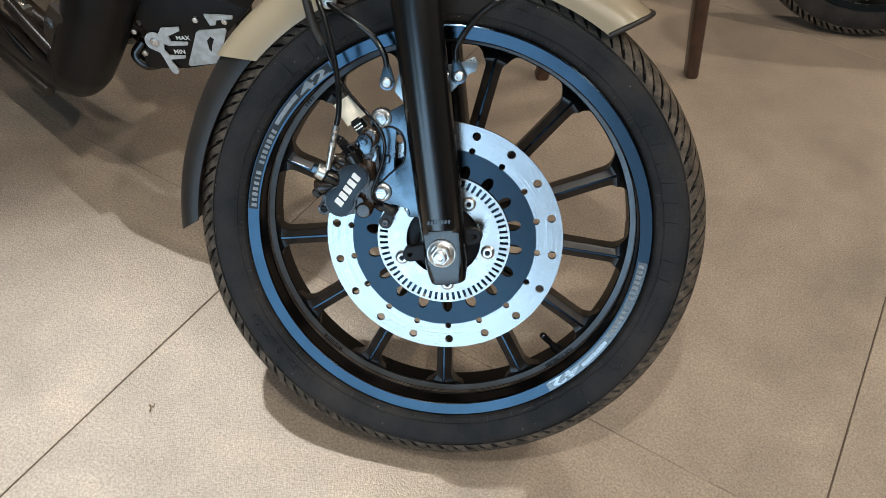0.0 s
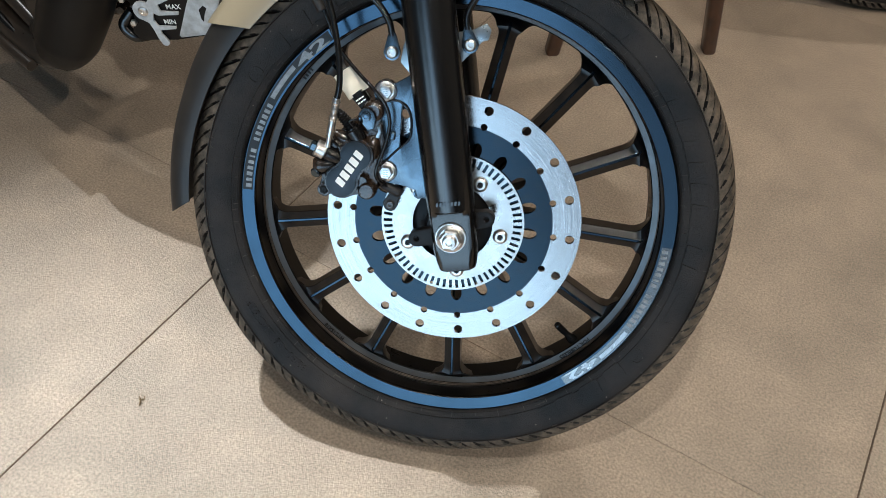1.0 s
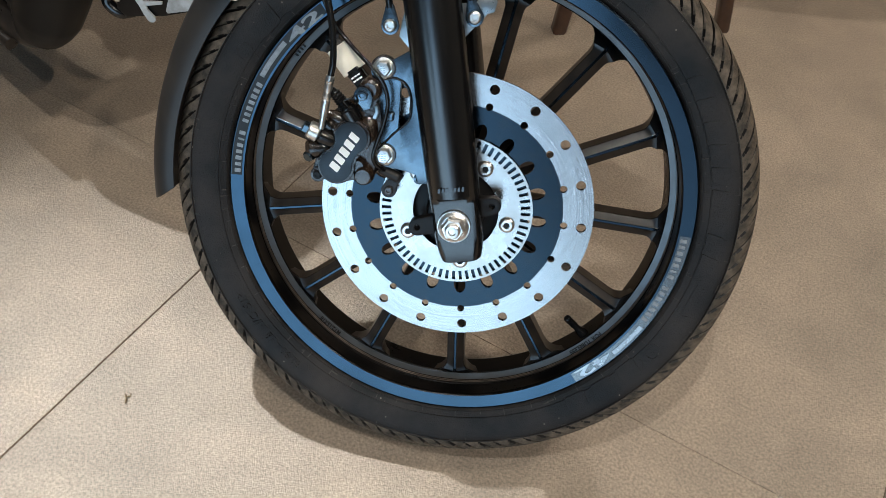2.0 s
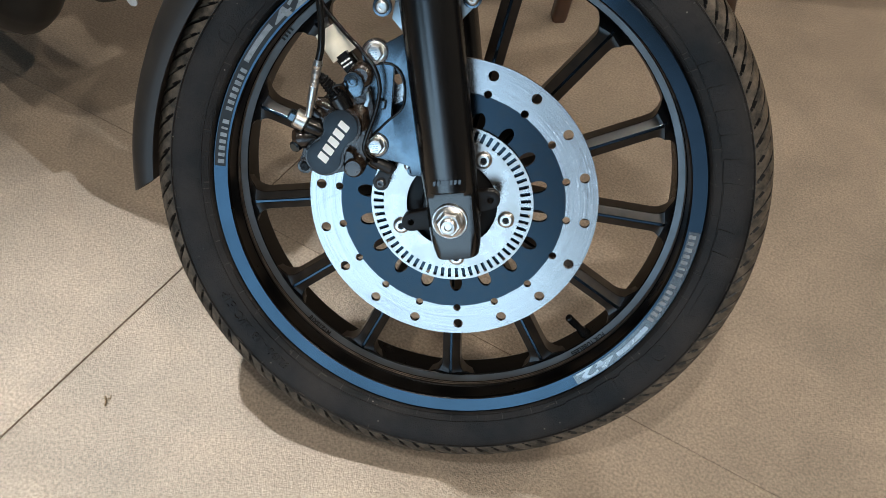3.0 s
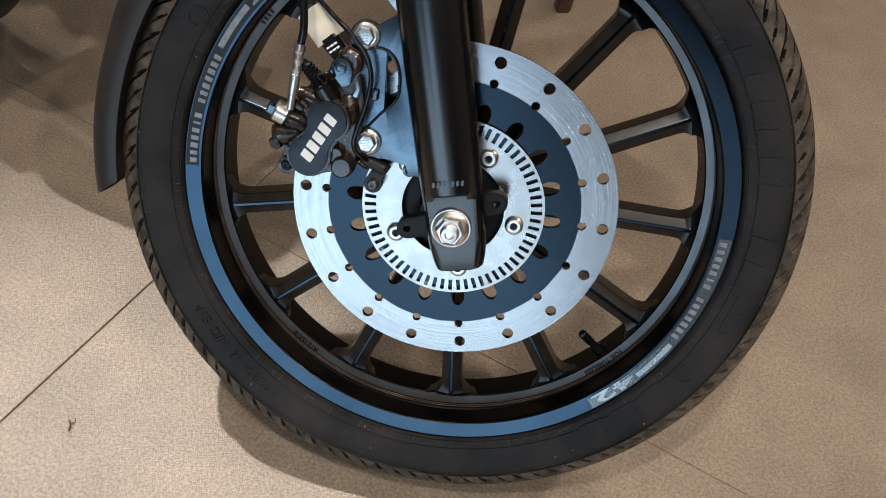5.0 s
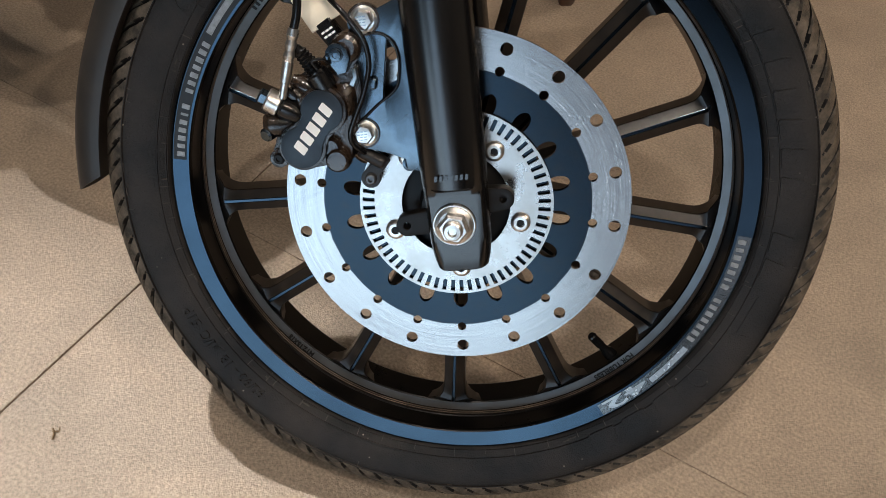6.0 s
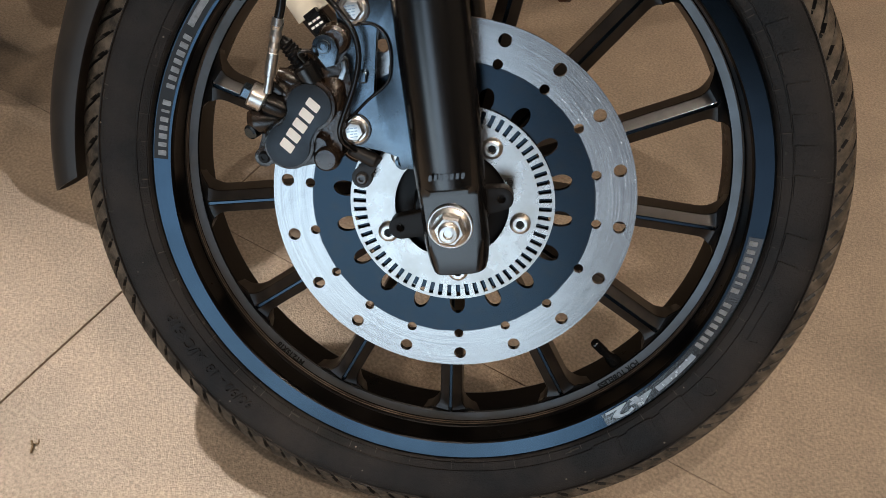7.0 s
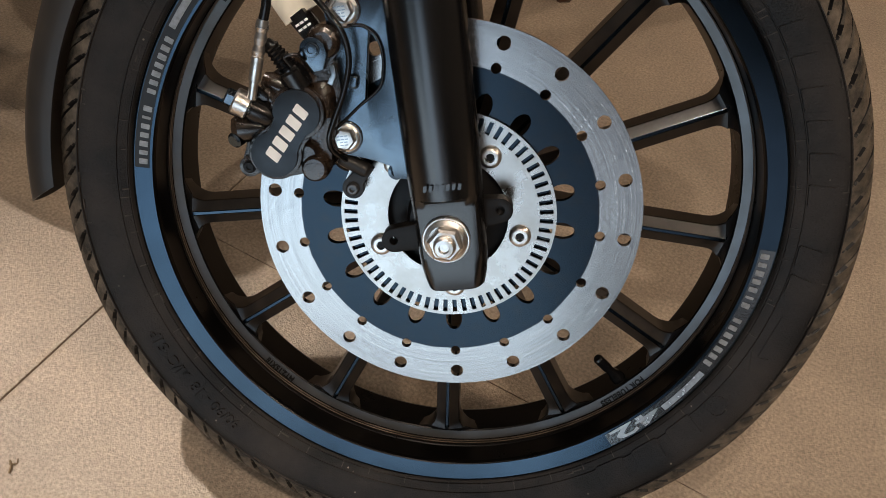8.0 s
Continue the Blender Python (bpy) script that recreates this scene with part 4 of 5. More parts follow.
part("casting_web", rod((-0.1180, -0.034, 0.0800), (-0.1370, -0.036, 0.0860), [(0, 0.0080), (0.012, 0.0068), (0.017, 0.0045)], 20), caliper_cast, caliper)
part("casting_web", rod((-0.1230, -0.036, 0.0700), (-0.1350, -0.040, 0.0800), [(0, 0.0075), (0.010, 0.0060), (0.013, 0.004)], 20), caliper_cast, caliper)
part("banjo_tab", plate([(-0.1385, 0.0800), (-0.1350, 0.0815), (-0.1270, 0.0760), (-0.1265, 0.0730), (-0.1300, 0.0725), (-0.1370, 0.0765)], [], -0.0480, -0.0420, 0.0012), hose_rubber, caliper)
part("boot_clip", tube([(-0.1125, -0.0500, 0.0985), (-0.1165, -0.0520, 0.1040), (-0.1100, -0.0510, 0.1065), (-0.1055, -0.0450, 0.1030)], 0.0013, 8), hose_rubber, caliper)
# fluid inlet with its banjo fitting
part("inlet_boss", rod((-0.1245, -0.0430, 0.0615), (-0.1400, -0.0462, 0.0672), [(0, 0.0072), (0.0030, 0.0080), (0.0140, 0.0080), (0.0155, 0.0070)], 28), hose_rubber, caliper)
part("lower_boss", rod((-0.1310, -0.0350, 0.0530), (-0.1520, -0.0400, 0.0480), [(0, 0.0095), (0.012, 0.0100), (0.018, 0.0092), (0.0215, 0.0070), (0.0225, 0.0030)], 28), caliper_cast, caliper)
part("bleed_plug", rod((-0.1460, -0.0400, 0.0440), (-0.1490, -0.0470, 0.0415), [(0, 0.0056), (0.006, 0.0054), (0.0075, 0.0040)], 20), plate_paint, caliper)
banjo = part("banjo_fitting", rod((-0.1392, -0.0460, 0.0668), (-0.1530, -0.0485, 0.0722), [(0, 0.0070), (0.0010, 0.0090), (0.0100, 0.0090), (0.0112, 0.0078)], 28), zinc, caliper, "bright brake hose banjo fitting")
part("banjo_bolt", hex_head((-0.1490, -0.0478, 0.0706), (-0.0138, -0.0025, 0.0054), 0.0062, 0.0062), plate_paint, banjo)
part("hose_crimp", rod((-0.1362, -0.0520, 0.0740), (-0.1312, -0.0545, 0.1265), [(0, 0.0029), (0.012, 0.0029), (0.0125, 0.0039), (0.028, 0.0039), (0.0285, 0.0032), (0.032, 0.0042), (0.036, 0.0032), (0.040, 0.0042), (0.044, 0.0034), (0.047, 0.0044), (0.052, 0.0038)], 24), zinc, banjo)

# ---- hoses and wires ----
hose = part("brake_hose", tube([(-0.1315, -0.0542, 0.1230), (-0.1300, -0.0545, 0.1400), (-0.1340, -0.0530, 0.1680), (-0.1425, -0.0510, 0.1980), (-0.1550, -0.0500, 0.2310), (-0.1680, -0.0480, 0.2600), (-0.19, -0.04, 0.32), (-0.20, -0.02, 0.40)], 0.0031, 12), hose_rubber, bike, "black rubber brake hose")
part("hose_sleeve", tube([(-0.1600, -0.0300, 0.2050), (-0.1720, -0.0300, 0.2240), (-0.1850, -0.0300, 0.2560), (-0.20, -0.03, 0.30)], 0.0050, 12), black_plastic, hose)
wire = part("sensor_wire", tube([(-0.20, -0.02, 0.29), (-0.1832, -0.0200, 0.2486), (-0.1600, -0.0200, 0.2039), (-0.1406, -0.0200, 0.1698), (-0.1187, -0.0260, 0.1500), (-0.0987, -0.0400, 0.1385), (-0.0912, -0.0410, 0.1317), (-0.0854, -0.0410, 0.1260), (-0.0805, -0.0410, 0.1179), (-0.0773, -0.0410, 0.1064), (-0.0776, -0.0410, 0.0942), (-0.0795, -0.0412, 0.0815), (-0.0834, -0.0415, 0.0651), (-0.0853, -0.0412, 0.0536), (-0.0835, -0.0390, 0.0455), (-0.0790, -0.0330, 0.0400), (-0.0740, -0.0250, 0.0350)], 0.0020, 10), hose_rubber, bike, "thin black sensor wire")
part("guide_wire", tube([(-0.0830, -0.0290, 0.1270), (-0.0794, -0.0290, 0.1274), (-0.0717, -0.0290, 0.1275), (-0.0634, -0.0290, 0.1228), (-0.0586, -0.0290, 0.1145), (-0.0564, -0.0290, 0.1048), (-0.0561, -0.0290, 0.0940), (-0.0593, -0.0290, 0.0865), (-0.0692, -0.0295, 0.0753), (-0.0791, -0.0320, 0.0625), (-0.0830, -0.0360, 0.0585)], 0.0011, 8), hose_rubber, wire)
part("wire_clip", box(-0.0785, -0.0715, -0.032, -0.027, 0.0865, 0.0955, 0.0015), plate_paint, wire)
# paper tag wrapped on the wire
tag_axis = Vector((0.0225, -0.004, -0.0240)).normalized()
tag_side = Vector((0.70, 0.16, 0.62)).normalized()
root = Vector((-0.1290, -0.020, 0.1420))
nrm = tag_axis.cross(tag_side)
sections = []
for k in range(9):
    s = -0.014 + 0.028 * k / 8
    ringp = []
    for j in range(16):
        b = 2 * math.pi * j / 16
        u, v = 0.0125 * math.copysign(abs(math.cos(b)) ** 0.6, math.cos(b)), 0.0020 * math.sin(b)
        v += 0.0012 * math.cos(2.2 * u / 0.0105) + 0.0006 * math.sin(7 * s / 0.02)
        ringp.append(root + tag_axis * (s + 0.006) + tag_side * u + nrm * v)
    sections.append(ringp)
part("paper_tag", loft(sections), tag_paper, wire, "white paper tag wrapped on the wire")
part("connector", rod(root + tag_axis * 0.018, root + tag_axis * 0.03, [(0, 0.0075), (0.016, 0.0075), (0.018, 0.006)], 4), hose_rubber, wire)
tag_pose = Matrix.Identity(4)
for r3 in range(3):
    tag_pose[r3][0], tag_pose[r3][1], tag_pose[r3][2] = tag_side[r3], -tag_axis[r3], 0
tag_pose[0][2], tag_pose[1][2], tag_pose[2][2] = 0, -1, 0
tag_pose.translation = root + tag_axis * 0.029 + Vector((0, -0.0085, 0))
part("tag_lettering", on_plane(bars(3, 0.0034, 0.0052, stroke=0.3), tag_pose), white_ink, wire)
# speed sensor with its lug
sensor = part("speed_sensor", rod((-0.0800, -0.0240, 0.0365), (-0.0600, -0.0200, 0.0285), [(0, 0.0040), (0.002, 0.0050), (0.020, 0.0056), (0.0225, 0.0045)], 20), black_plastic, bike, "black plastic wheel speed sensor")
part("sensor_lug", plate(arc(-0.0690, 0.0140, 0.0078, 150, 390, 12) + [(-0.0560, 0.0300), (-0.0640, 0.0350)], [], -0.0200, -0.0130, 0.0010), black_plastic, sensor)
part("sensor_bolt", socket_bolt((-0.0690, -0.0200, 0.0140), (0, -1, 0), 0.0048, 0.0040), lip_paint, sensor)

# ---- fender, its rear flap and stays ----
FENDER = [(0.0, 0.3450), (0.0180, 0.3440), (0.0330, 0.3400), (0.0450, 0.3330), (0.0530, 0.3240), (0.0570, 0.3140), (0.0580, 0.3040), (0.0576, 0.2960)]


def fender_shell(a0, a1, inset=0.0, trim=0.0, seg=48, ease=0.0, skew=0.0, sink=0.0):
    """A curved fender shell between two angles; ease pulls its side walls back from the far end, skew slants its near end, sink lowers its crown on the way."""
    prof = [(-o, r) for o, r in reversed(FENDER)] + FENDER[1:]
    rings = []
    for k in range(seg + 1):
        f = k / seg
        ring2 = []
        for t, thick in ((0, 0.0), (1, 0.0028)):
            line = prof if t == 0 else prof[::-1]
            for o, r in line:
                a = a0 + (a1 - a0) * f
                low = (0.345 - r) / 0.049
                a += skew * (1 - f) ** 6 * (0.7 - low) - math.copysign(ease, a1 - a0) * f * low
                s = (abs(o) - thick * min(1, abs(o) / 0.05) + inset) if o else 0
                rr = r - thick * (1 - min(1, abs(o) / 0.06)) + inset - trim * low - sink * (1 - low) * min(1, f * 2.2)
                ring2.append((rr * math.cos(radians(a)), YC + math.copysign(s, o), rr * math.sin(radians(a))))
        rings.append(ring2)
    return loft(rings)


fender = part("front_fender", fender_shell(146.5, 56.5, ease=4.5, skew=6.5), beige_paint, bike, "pale gold painted steel front fender", sharp=40)
part("fender_flap", fender_shell(145.0, 189.8, inset=-0.0030, trim=-0.008, ease=4.0, sink=0.006), black_plastic, fender, "matt black plastic rear flap", sharp=40)
lip = []
for o, r in [(-o, r) for o, r in reversed(FENDER)] + FENDER[1:]:
    a = radians(56.5 + 4.5 * (0.345 - r) / 0.049)
    lip.append((r * math.cos(a), YC + o, r * math.sin(a)))
part("fender_edge", tube(lip, 0.0030, 10, 3), black_plastic, fender, "rolled front edge")
part("fender_bolt", hex_head((-0.1640, -0.0060, 0.2500), (0, -1, 0), 0.0065, 0.006, 0.0090), zinc, fender)
for pts, hole in (([(-0.1640, -0.0090, 0.2480), (-0.1450, -0.0160, 0.2400), (-0.1284, -0.0200, 0.2330), (-0.1083, -0.0210, 0.2210), (-0.0938, -0.0220, 0.2050), (-0.0883, -0.0220, 0.1905)], (-0.0862, 0.1748)),
                  ([(0.0800, -0.0050, 0.3020), (0.0500, -0.0120, 0.2960), (0.0218, -0.0200, 0.2791), (0.0034, -0.0210, 0.2618), (-0.0088, -0.0220, 0.2422), (-0.0164, -0.0220, 0.2231), (-0.0142, -0.0220, 0.2083)], (-0.0092, 0.1940))):
    stay = part("fender_stay", tube(pts, 0.0034, 12), fork_paint, bike, "black steel fender stay")
    hx, hz = hole
    ex, ez = pts[-1][0], pts[-1][2]
    a = math.degrees(math.atan2(hz - ez, hx - ex))
    part("stay_eye", plate(arc(hx, hz, 0.0085, a - 95, a + 95, 12) + arc(ex, ez, 0.0042, a + 100, a + 260, 6), [], -0.0245, -0.0205, 0.0008), plate_paint, stay)
    part("stay_bolt", socket_bolt((hx, -0.0245, hz), (0, -1, 0), 0.0062, 0.0040), zinc, stay)
part("fork_bracket", plate([(-0.0760, 0.1830), (-0.0720, 0.1990), (-0.0560, 0.2000), (-0.0560, 0.1530), (-0.0660, 0.1560), (-0.0770, 0.1660)], [], -0.0205, -0.0170, 0.0006), bracket_steel, fork, "galvanised steel stay bracket")
part("fork_bracket", plate([(-0.0300, 0.2020), (-0.0100, 0.2080), (0.0040, 0.2170), (0.0095, 0.2110), (0.0080, 0.2010), (0.0020, 0.1985), (-0.0040, 0.1900), (-0.0160, 0.1740), (-0.0240, 0.1680), (-0.0300, 0.1680)], [], -0.0205, -0.0170, 0.0006), bracket_steel, fork, "galvanised steel stay bracket")

# ---- engine, reservoir and exhaust behind the wheel ----
INV = WHEEL.inverted()


def placed(bm):
    """Parts of the upright body are given in metres over the floor; this brings them into the steered wheel's axes."""
    bm.transform(INV)
    return bm


exhaust = part("exhaust_shield", placed(tube([(-0.470, 0.315, 0.52), (-0.510, 0.300, 0.43), (-0.542, 0.292, 0.365), (-0.570, 0.290, 0.300), (-0.595, 0.290, 0.248), (-0.612, 0.292, 0.218), (-0.622, 0.294, 0.200)], [0.050, 0.050, 0.050, 0.049, 0.046, 0.036, 0.012], 28, 10)), exhaust_black, bike, "satin black rounded exhaust shield")


def guard(u, z, off):
    """A point beside the exhaust: metres back along the bike, up, and towards the camera's side."""
    return Vector((-0.60 - 0.853 * u - 0.522 * off, 0.285 + 0.522 * u - 0.853 * off, z))


def guard_tube(points, off, radius, sides=14):
    return placed(tube([guard(u, z, off) for u, z in points], radius, sides))


part("shield_slot", placed(tube([(-0.5583, 0.256, 0.3758), (-0.5692, 0.256, 0.3511), (-0.5828, 0.256, 0.3232)], [0.003, 0.0055, 0.003], 14)), casting_and_groove_black, exhaust)
part("shield_lip", placed(tube([(-0.5690, 0.278, 0.3788), (-0.5932, 0.278, 0.3282), (-0.6140, 0.278, 0.2867), (-0.6243, 0.280, 0.2672), (-0.6369, 0.285, 0.2530)], [0.009, 0.010, 0.010, 0.011, 0.010], 14)), exhaust_black, exhaust)
part("shield_hole", placed(rod((-0.5711, 0.254, 0.3158), (-0.5711, 0.20, 0.33), [(0, 0.003), (0.005, 0.0028)], 12)), casting_and_groove_black, exhaust)
rail = part("exhaust_pipe", placed(tube([(-0.600, 0.285, 0.215), (-0.640, 0.296, 0.213), (-0.700, 0.330, 0.214), (-0.80, 0.392, 0.218), (-1.15, 0.61, 0.22)], [0.022, 0.026, 0.026, 0.026, 0.026], 24)), pipe_black, exhaust, "satin black exhaust pipe")
part("pipe_strap", placed(tube([(-0.650, 0.268, 0.200), (-0.700, 0.297, 0.206), (-0.80, 0.360, 0.212), (-1.10, 0.55, 0.215)], 0.009, 16)), pipe_black, rail)
part("clamp_bolt", placed(hex_head(guard(0.0655, 0.2123, 0.030), (-0.3, -0.9, 0.1), 0.0055, 0.004, 0.007)), zinc, rail)
part("pipe_ridge", guard_tube([(0.1451, 0.2912), (0.0976, 0.2722), (0.0412, 0.2538), (0.0132, 0.2480)], 0.012, [0.010, 0.011, 0.011, 0.008]), pipe_black, rail)
part("pipe_slot", guard_tube([(0.1477, 0.2548), (0.1133, 0.2389), (0.0763, 0.2286)], 0.030, [0.003, 0.0055, 0.003]), casting_and_groove_black, rail)
part("pipe_lip", guard_tube([(0.1697, 0.2321), (0.1332, 0.2156), (0.0884, 0.2099), (0.050, 0.206)], 0.022, [0.006, 0.007, 0.008, 0.006]), pipe_black, rail)
tab_bm = bmesh.new()
tab_outline = [(0.0205, 0.3309), (-0.0007, 0.3585), (-0.0351, 0.3493), (-0.0337, 0.3397), (-0.0071, 0.3198), (0.0125, 0.2819), (0.0297, 0.2695), (0.0408, 0.2932)]
loft([[guard(u, z, 0.008) for u, z in tab_outline], [guard(u, z, 0.018) for u, z in tab_outline], [guard(u * 0.94, z * 0.94 + 0.0188, 0.0205) for u, z in tab_outline]], bm=tab_bm)
tab = part("pipe_bracket", placed(tab_bm), pipe_black, rail)
part("bracket_bolt", placed(socket_bolt(guard(0.0058, 0.3258, 0.020), guard(0, 0, 1) - guard(0, 0, 0), 0.0085, 0.005)), lip_paint, rail)
for u, z, r in ((0.1463, 0.2875, 0.011), (0.1270, 0.2832, 0.008)):
    part("pipe_fitting", placed(rod(guard(u, z, -0.01), guard(u, z, 0.02), [(0, r * 0.8), (0.006, r), (0.016, r), (0.020, r * 0.7), (0.022, r * 0.3)], 6)), zinc, rail, "small bright hexagon fitting")
part("rear_rail", placed(tube([(-0.625, 0.330, 0.250), (-0.70, 0.36, 0.268), (-0.80, 0.42, 0.29), (-1.1, 0.60, 0.33)], 0.016, 16)), pipe_black, exhaust)

reservoir = part("coolant_reservoir", placed(plate([(-0.497, 0.352), (-0.484, 0.320), (-0.496, 0.270), (-0.486, 0.257), (-0.458, 0.263), (-0.431, 0.268), (-0.380, 0.286), (-0.361, 0.342), (-0.325, 0.386), (-0.40, 0.40), (-0.48, 0.39)], [], 0.2915, 0.345, 0.004)), casting_and_groove_black, bike, "black plastic coolant reservoir with level marks")
# silver bracket in front of it: an eye, two level pointers and a foot
brk = part("level_bracket", placed(plate(arc(-0.4714, 0.3098, 0.0150, 65, 235, 14) + [(-0.4659, 0.2926), (-0.4608, 0.2818), (-0.4567, 0.2697), (-0.4530, 0.2620)] + arc(-0.4478, 0.2650, 0.0060, 210, 400, 10) + [(-0.4459, 0.2727), (-0.4502, 0.2778), (-0.4511, 0.2836), (-0.4286, 0.2897), (-0.4278, 0.2937), (-0.4533, 0.2900), (-0.4590, 0.2977), (-0.4579, 0.3094), (-0.4507, 0.3069), (-0.4218, 0.3131), (-0.4210, 0.3180), (-0.4467, 0.3142), (-0.4498, 0.3232), (-0.4313, 0.3349), (-0.4311, 0.3413), (-0.4588, 0.3346)], [], 0.2875, 0.2900, 0.0006)), pale_plate, reservoir, "pale steel bracket with two pointers")
part("bracket_screw", placed(socket_bolt((-0.4714, 0.2875, 0.3098), (0, -1, 0), 0.0070, 0.0020)), zinc, brk)
mark = lambda x, z: Matrix(((0.98, -0.17, 0, x), (0, 0, -1, 0.2905), (0.17, 0.98, 0, z), (0, 0, 0, 1)))
part("level_writing", placed(on_plane(letters("MAX", 0.0100, 0.0006, 0.0001), mark(-0.4283, 0.3192))), white_ink, reservoir)
part("level_writing", placed(on_plane(letters("MIN", 0.0100, 0.0006, 0.0001), mark(-0.4365, 0.2945))), white_ink, reservoir)
part("pale_plate", placed(plate([(-0.4071, 0.3355), (-0.4023, 0.3400), (-0.3633, 0.3498), (-0.3612, 0.3465), (-0.3772, 0.2934), (-0.3820, 0.2886), (-0.4239, 0.2758), (-0.4259, 0.2794)], [], 0.2890, 0.2925, 0.0008)), pale_plate, reservoir, "dusty pale rectangular label plate")
part("plate_mark", placed(plate([(-0.3920, 0.3260), (-0.3860, 0.3330), (-0.3810, 0.3300), (-0.3850, 0.3190), (-0.3870, 0.3080), (-0.3900, 0.3120)], [], 0.2884, 0.2892, 0.0)), casting_and_groove_black, reservoir)
for bx, bz in ((-0.4899, 0.2872), (-0.3496, 0.3394), (-0.5005, 0.3215), (-0.405, 0.357), (-0.362, 0.362)):
    part("small_bolt", placed(hex_head((bx, 0.2920, bz), (0, -1, 0), 0.0048, 0.005)), zinc, reservoir)
part("silver_tab", placed(plate([(-0.392, 0.368), (-0.384, 0.352), (-0.376, 0.354), (-0.374, 0.362), (-0.350, 0.368), (-0.350, 0.373)], [], 0.2880, 0.2915, 0.0005)), pale_plate, reservoir)
part("hose_stub", placed(tube([(-0.500, 0.310, 0.292), (-0.512, 0.302, 0.272), (-0.498, 0.300, 0.258), (-0.482, 0.310, 0.256)], 0.008, 14)), hose_rubber, reservoir)

# the body's long axis runs back and away from the steered wheel
ALONG = Matrix(((-0.853, -0.522, 0, 0.0), (0.522, -0.853, 0, 0.10), (0, 0, 1, 0), (0, 0, 0, 1)))


def along(bm):
    """Metres behind the steering head, towards the camera's side, and up."""
    bm.transform(ALONG)
    return placed(bm)


engine = part("engine_block", along(box(0.52, 0.86, -0.12, 0.050, 0.225, 0.40, 0.02, 3)), casting_and_groove_black, bike, "black liquid-cooled engine")
part("cylinder", along(box(0.76, 1.25, -0.11, 0.10, 0.30, 0.60, 0.02, 3)), casting_and_groove_black, engine)
for k in range(10):
    z = 0.415 + k * 0.0135
    part("cooling_fin", along(box(0.74, 1.0, 0.095, 0.112, z, z + 0.005, 0.001, 1)), casting_and_groove_black, engine)
for x, z, r, h in ((0.60, 0.325, 0.050, 0.020), (0.70, 0.29, 0.034, 0.028), (0.56, 0.262, 0.016, 0.02)):
    part("engine_cover", along(rod((x, 0.040, z), (x, 1, z), [(0, r), (h * 0.8, r), (h, r * 0.85)], 28)), casting_and_groove_black, engine)
    for k in range(4):
        a = radians(45 + 90 * k)
        part("cover_bolt", along(hex_head((x + r * 0.78 * math.cos(a), 0.040 + h, z + r * 0.78 * math.sin(a)), (0, 1, 0), 0.005, 0.005)), zinc, engine)
part("brass_fitting", placed(rod((-0.545, 0.345, 0.268), (-0.515, 0.335, 0.285), [(0, 0.010), (0.010, 0.012), (0.024, 0.009)], 6)), caliper_cast, engine)
stand = part("side_stand", placed(tube([(-0.66, 0.62, 0.25), (-0.70, 0.76, 0.13), (-0.73, 0.88, 0.012)], [0.014, 0.012, 0.012], 14)), casting_and_groove_black, bike, "black side stand")

# ---- wooden stool and the second motorcycle ----
stool = thing("stool", Matrix.Identity(4), "tall dark brown stained wooden stool with tapered legs", "stool")
L1, L2 = Vector((0.417, 0.898, 0)), Vector((0.101, 0.805, 0))
across = Vector((L2.x - L1.x, L2.y - L1.y, 0))
depth = Vector((-across.y, across.x, 0)) * -1.0
if depth.y < 0:
    depth = -depth


def stool_leg(base, lean):
    secs = []
    ux, uy = across.normalized(), depth.normalized()
    for z, w in ((0.0, 0.0112), (0.004, 0.0130), (0.30, 0.0160), (0.74, 0.0185)):
        c = base + lean * (z / 0.74) + Vector((0, 0, z))
        ringp = []
        for sx, sy in ((1, 0.75), (0.75, 1), (-0.75, 1), (-1, 0.75), (-1, -0.75), (-0.75, -1), (0.75, -1), (1, -0.75)):
            ringp.append(c + ux * w * sx + uy * w * sy)
        secs.append(ringp)
    part("leg", loft(secs), chair_wood, stool, sharp=50)


for b, s in ((L1, -1), (L2, 1), (L1 + depth, -1), (L2 + depth, 1)):
    inward = (L1 + L2 + depth) / 2 - b
    stool_leg(b, inward * 0.58)
mid = (L1 + L2 + depth) / 2
seat_bm = rod((mid.x, mid.y, 0.735), (mid.x, mid.y, 1), [(0, 0.112), (0.006, 0.120), (0.022, 0.122), (0.030, 0.112), (0.032, 0.09)], 40)
part("seat", seat_bm, chair_wood, stool)

other = thing("motorcycle", Matrix.Translation((0.79, 1.232, 0.307)) @ Matrix.Rotation(radians(6), 4, "Z") @ Matrix.Rotation(radians(-8), 4, "X") @ Matrix.Translation((0, -YC, 0)), "second parked motorcycle with a black front wheel", "motorcycle")
build_wheel(other, detail=False)

# a scrap of dried leaf on the tiles
scrap = bmesh.new()
for pts, r in (([(-0.3700, -0.1140, 0.0012), (-0.3660, -0.1190, 0.0024), (-0.3650, -0.1260, 0.0012)], 0.0010), ([(-0.3690, -0.1175, 0.0012), (-0.3620, -0.1160, 0.0020)], 0.0007), ([(-0.3640, -0.1110, 0.0010), (-0.3625, -0.1150, 0.0014)], 0.0006)):
    tube(pts, r, 8, 4, scrap)
tagged(part("leaf_scrap", scrap, dried_leaf), "tiny tan dried scrap lying on the floor tile", "debris")

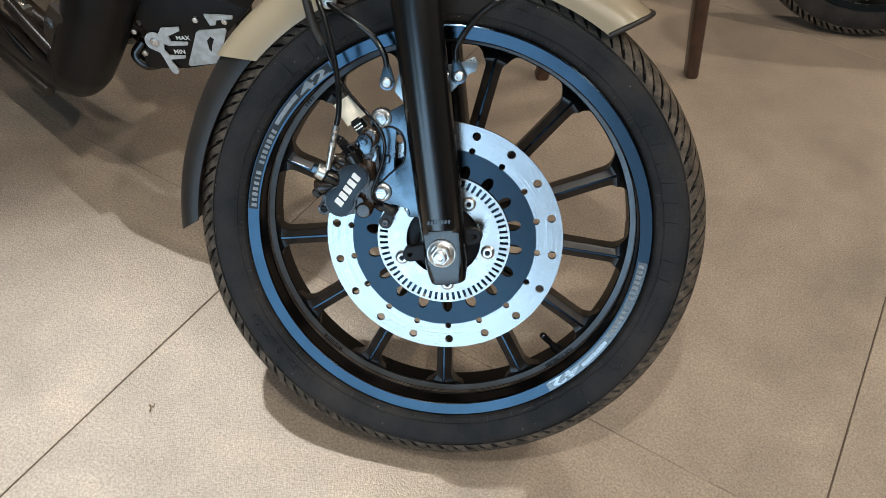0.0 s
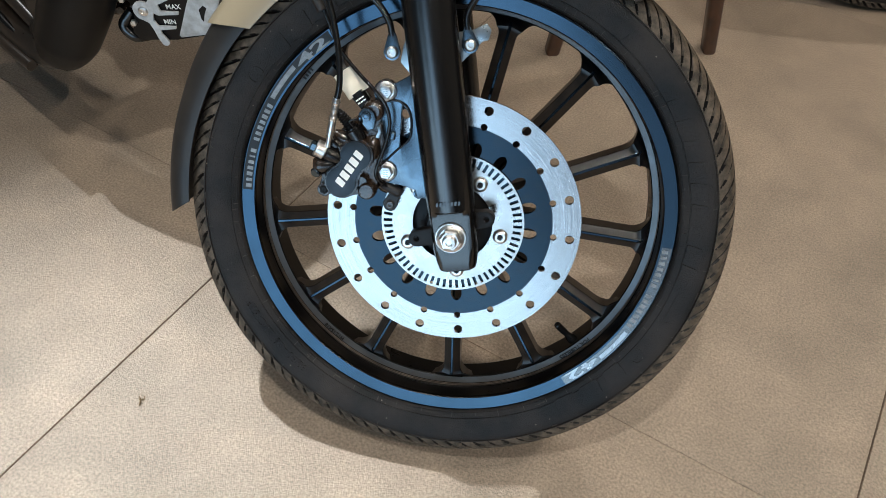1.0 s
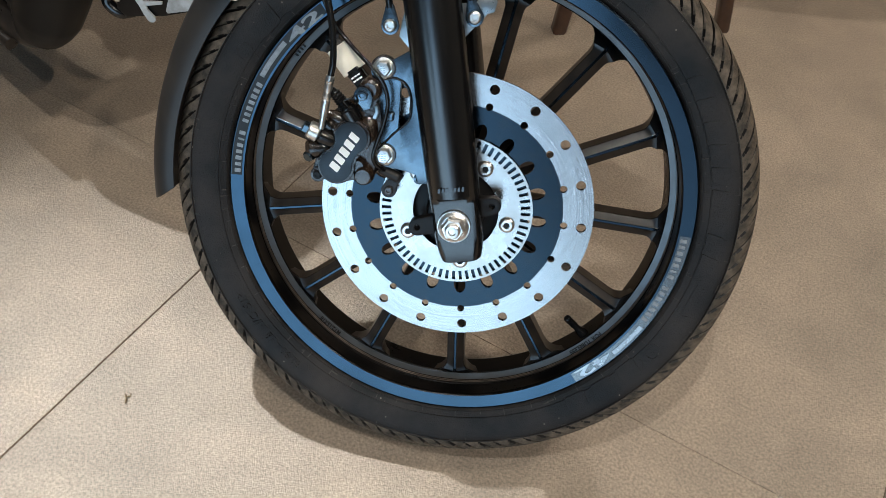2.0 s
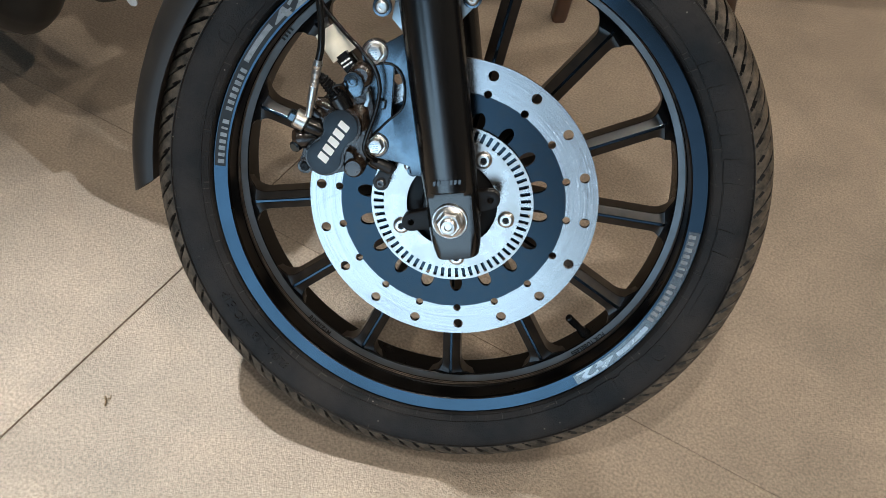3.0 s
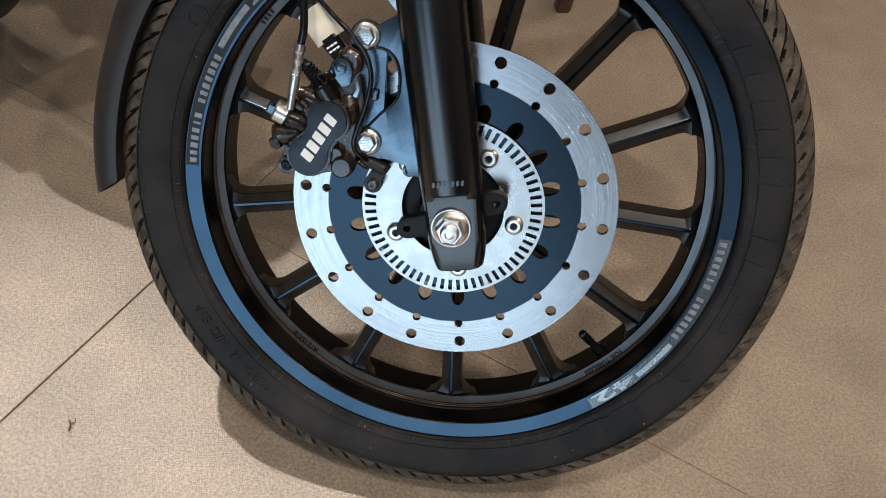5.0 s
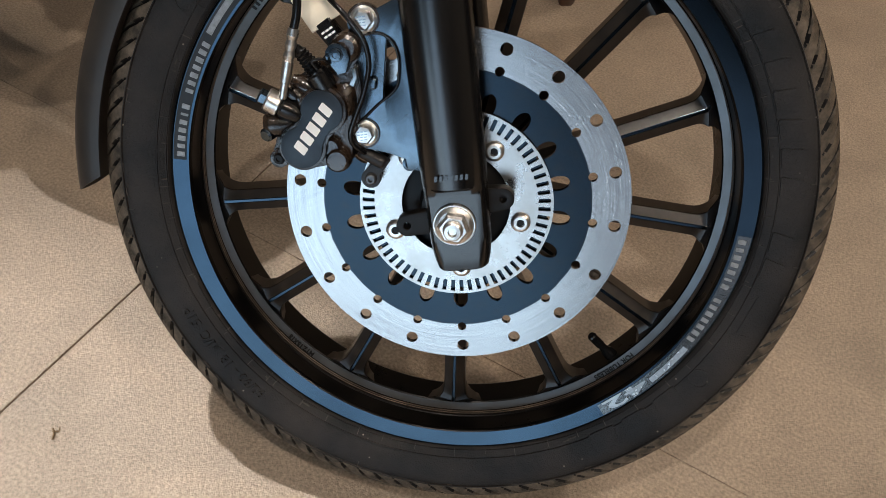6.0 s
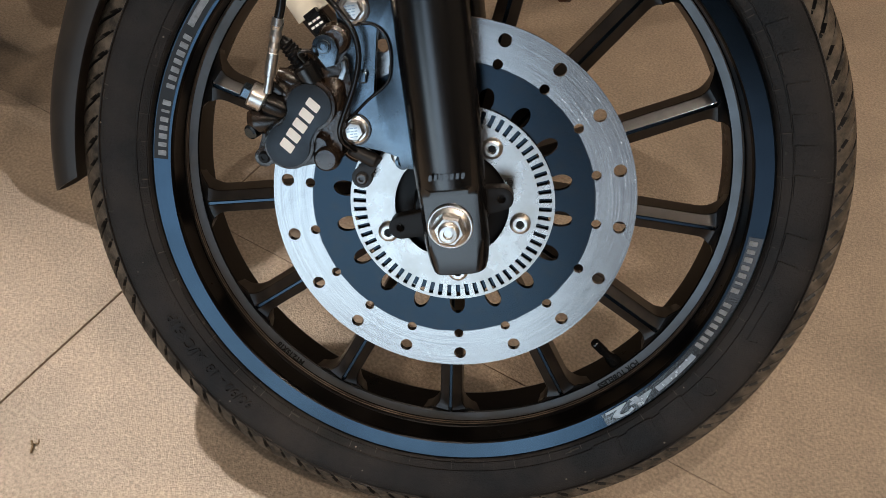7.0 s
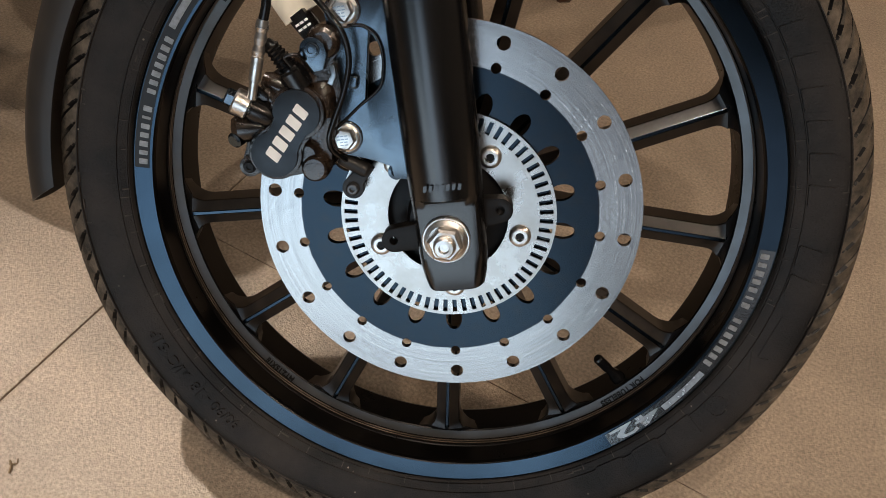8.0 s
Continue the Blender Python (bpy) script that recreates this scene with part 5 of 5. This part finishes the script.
# ---- floor, walls, ceiling, lamps, shop front ----
floor = tagged(part("floor", box(-4.6, 4.6, -4.7, 4.7, -0.12, -0.0022, 0.0), grout), "beige porcelain floor tiles with thin brown joints", "floor", kind="structure")
ROOM = 4.5
for name, dims in (("wall_east", (ROOM, ROOM + 0.15, -4.5, 4.5, 0, CEILING)), ("wall_west", (-ROOM - 0.15, -ROOM, -4.5, 4.5, 0, CEILING)), ("wall_north", (-ROOM - 0.15, ROOM + 0.15, 4.5, 4.65, 0, CEILING))):
    tagged(part(name, box(*dims, 0.0), wall_paint), "plain grey painted wall", "wall", kind="structure")
tagged(part("ceiling", box(-4.65, 4.65, -4.65, 4.65, CEILING, CEILING + 0.12, 0.0), ceiling_paint), "plain grey painted ceiling", "ceiling", kind="structure")
for dims in ((-4.65, -3.42, 0, CEILING), (1.75, 4.65, 0, CEILING), (-3.42, -1.45, 1.15, CEILING), (-1.45, 0.15, 2.12, CEILING), (0.15, 1.75, 1.66, CEILING), (0.62, 1.75, 0, 0.85)):
    tagged(part("wall_south", box(dims[0], dims[1], -4.65, -4.5, dims[2], dims[3], 0.0), dark_wall), "plain charcoal painted wall round the shop front", "wall", kind="structure")
for n, (x0, x1, z0, z1, power, colour) in enumerate(OPENINGS):
    front = tagged(new("window_%d" % (n + 1)), "glazed shop front in a grey aluminium frame", "window", kind="structure")
    for x in (x0 + 0.02, x1 - 0.02):
        part("window_frame", box(x - 0.02, x + 0.02, -4.62, -4.52, z0, z1, 0.002), alu_frame, front)
    for z in (z0 + 0.02, z1 - 0.02):
        part("window_frame", box(x0 + 0.04, x1 - 0.04, -4.62, -4.52, z - 0.02, z + 0.02, 0.002), alu_frame, front)
for lx, ly in [(x, y) for x, y, power in DOWNLIGHTS] + [SPOT]:
    lamp = thing("ceiling_light", Matrix.Translation((lx, ly, CEILING)), "unseen round white recessed ceiling downlight", "ceiling light", "ceiling downlights")
    bmr = bmesh.new()
    rod((0, 0, 0), (0, 0, -1), [(0, 0.16), (0.012, 0.16), (0.018, 0.15), (0.018, 0.135), (0.008, 0.130)], 32, bmr)
    part("bezel", bmr, ceiling_paint, lamp)
    part("diffuser", rod((0, 0, -0.0085), (0, 0, -1), [(0, 0.128), (0.003, 0.128), (0.005, 0.10)], 32), lamp_glow, lamp, "glowing round diffuser")

# tiles, laid on the skew to the wheel
E1, E2 = Vector((0.3647, 0.9311, 0)), Vector((-0.9311, 0.3647, 0))
TW, TL, GAP = 0.9108, 1.240, 0.0021
turn = Matrix(((E2.x, E1.x, 0, 0), (E2.y, E1.y, 0, 0), (0, 0, -1, 0), (0, 0, 0, 1)))
tile_mesh = None
for i in range(-6, 7):
    for j in range(-5, 6):
        c2 = -0.5500 + (i + 0.5) * TW
        c1 = 0.0785 + (j + 0.5) * TL + (0.032 if i == 1 else 0.0)
        place = E1 * c1 + E2 * c2
        if max(abs(place.x), abs(place.y)) > 5.2:
            continue
        if tile_mesh is None:
            bmt = box(-TW / 2 + GAP / 2, TW / 2 - GAP / 2, -TL / 2 + GAP / 7, TL / 2 - GAP / 7, -0.010, 0.0, 0.0)
            top = [e for e in bmt.edges if all(abs(v.co.z) < 1e-6 for v in e.verts)]
            bmesh.ops.bevel(bmt, geom=top, offset=0.0009, segments=2, profile=0.5, affect="EDGES")
            first_tile = part("tile", bmt, tile_mat, floor)
            tile_mesh = first_tile.data
            ob = first_tile
        else:
            ob = new("tile", tile_mesh)
            ob.parent = floor
        ob.matrix_basis = Matrix.Translation(place) @ Matrix.Rotation(math.atan2(E1.y, E1.x) - math.pi / 2, 4, "Z")
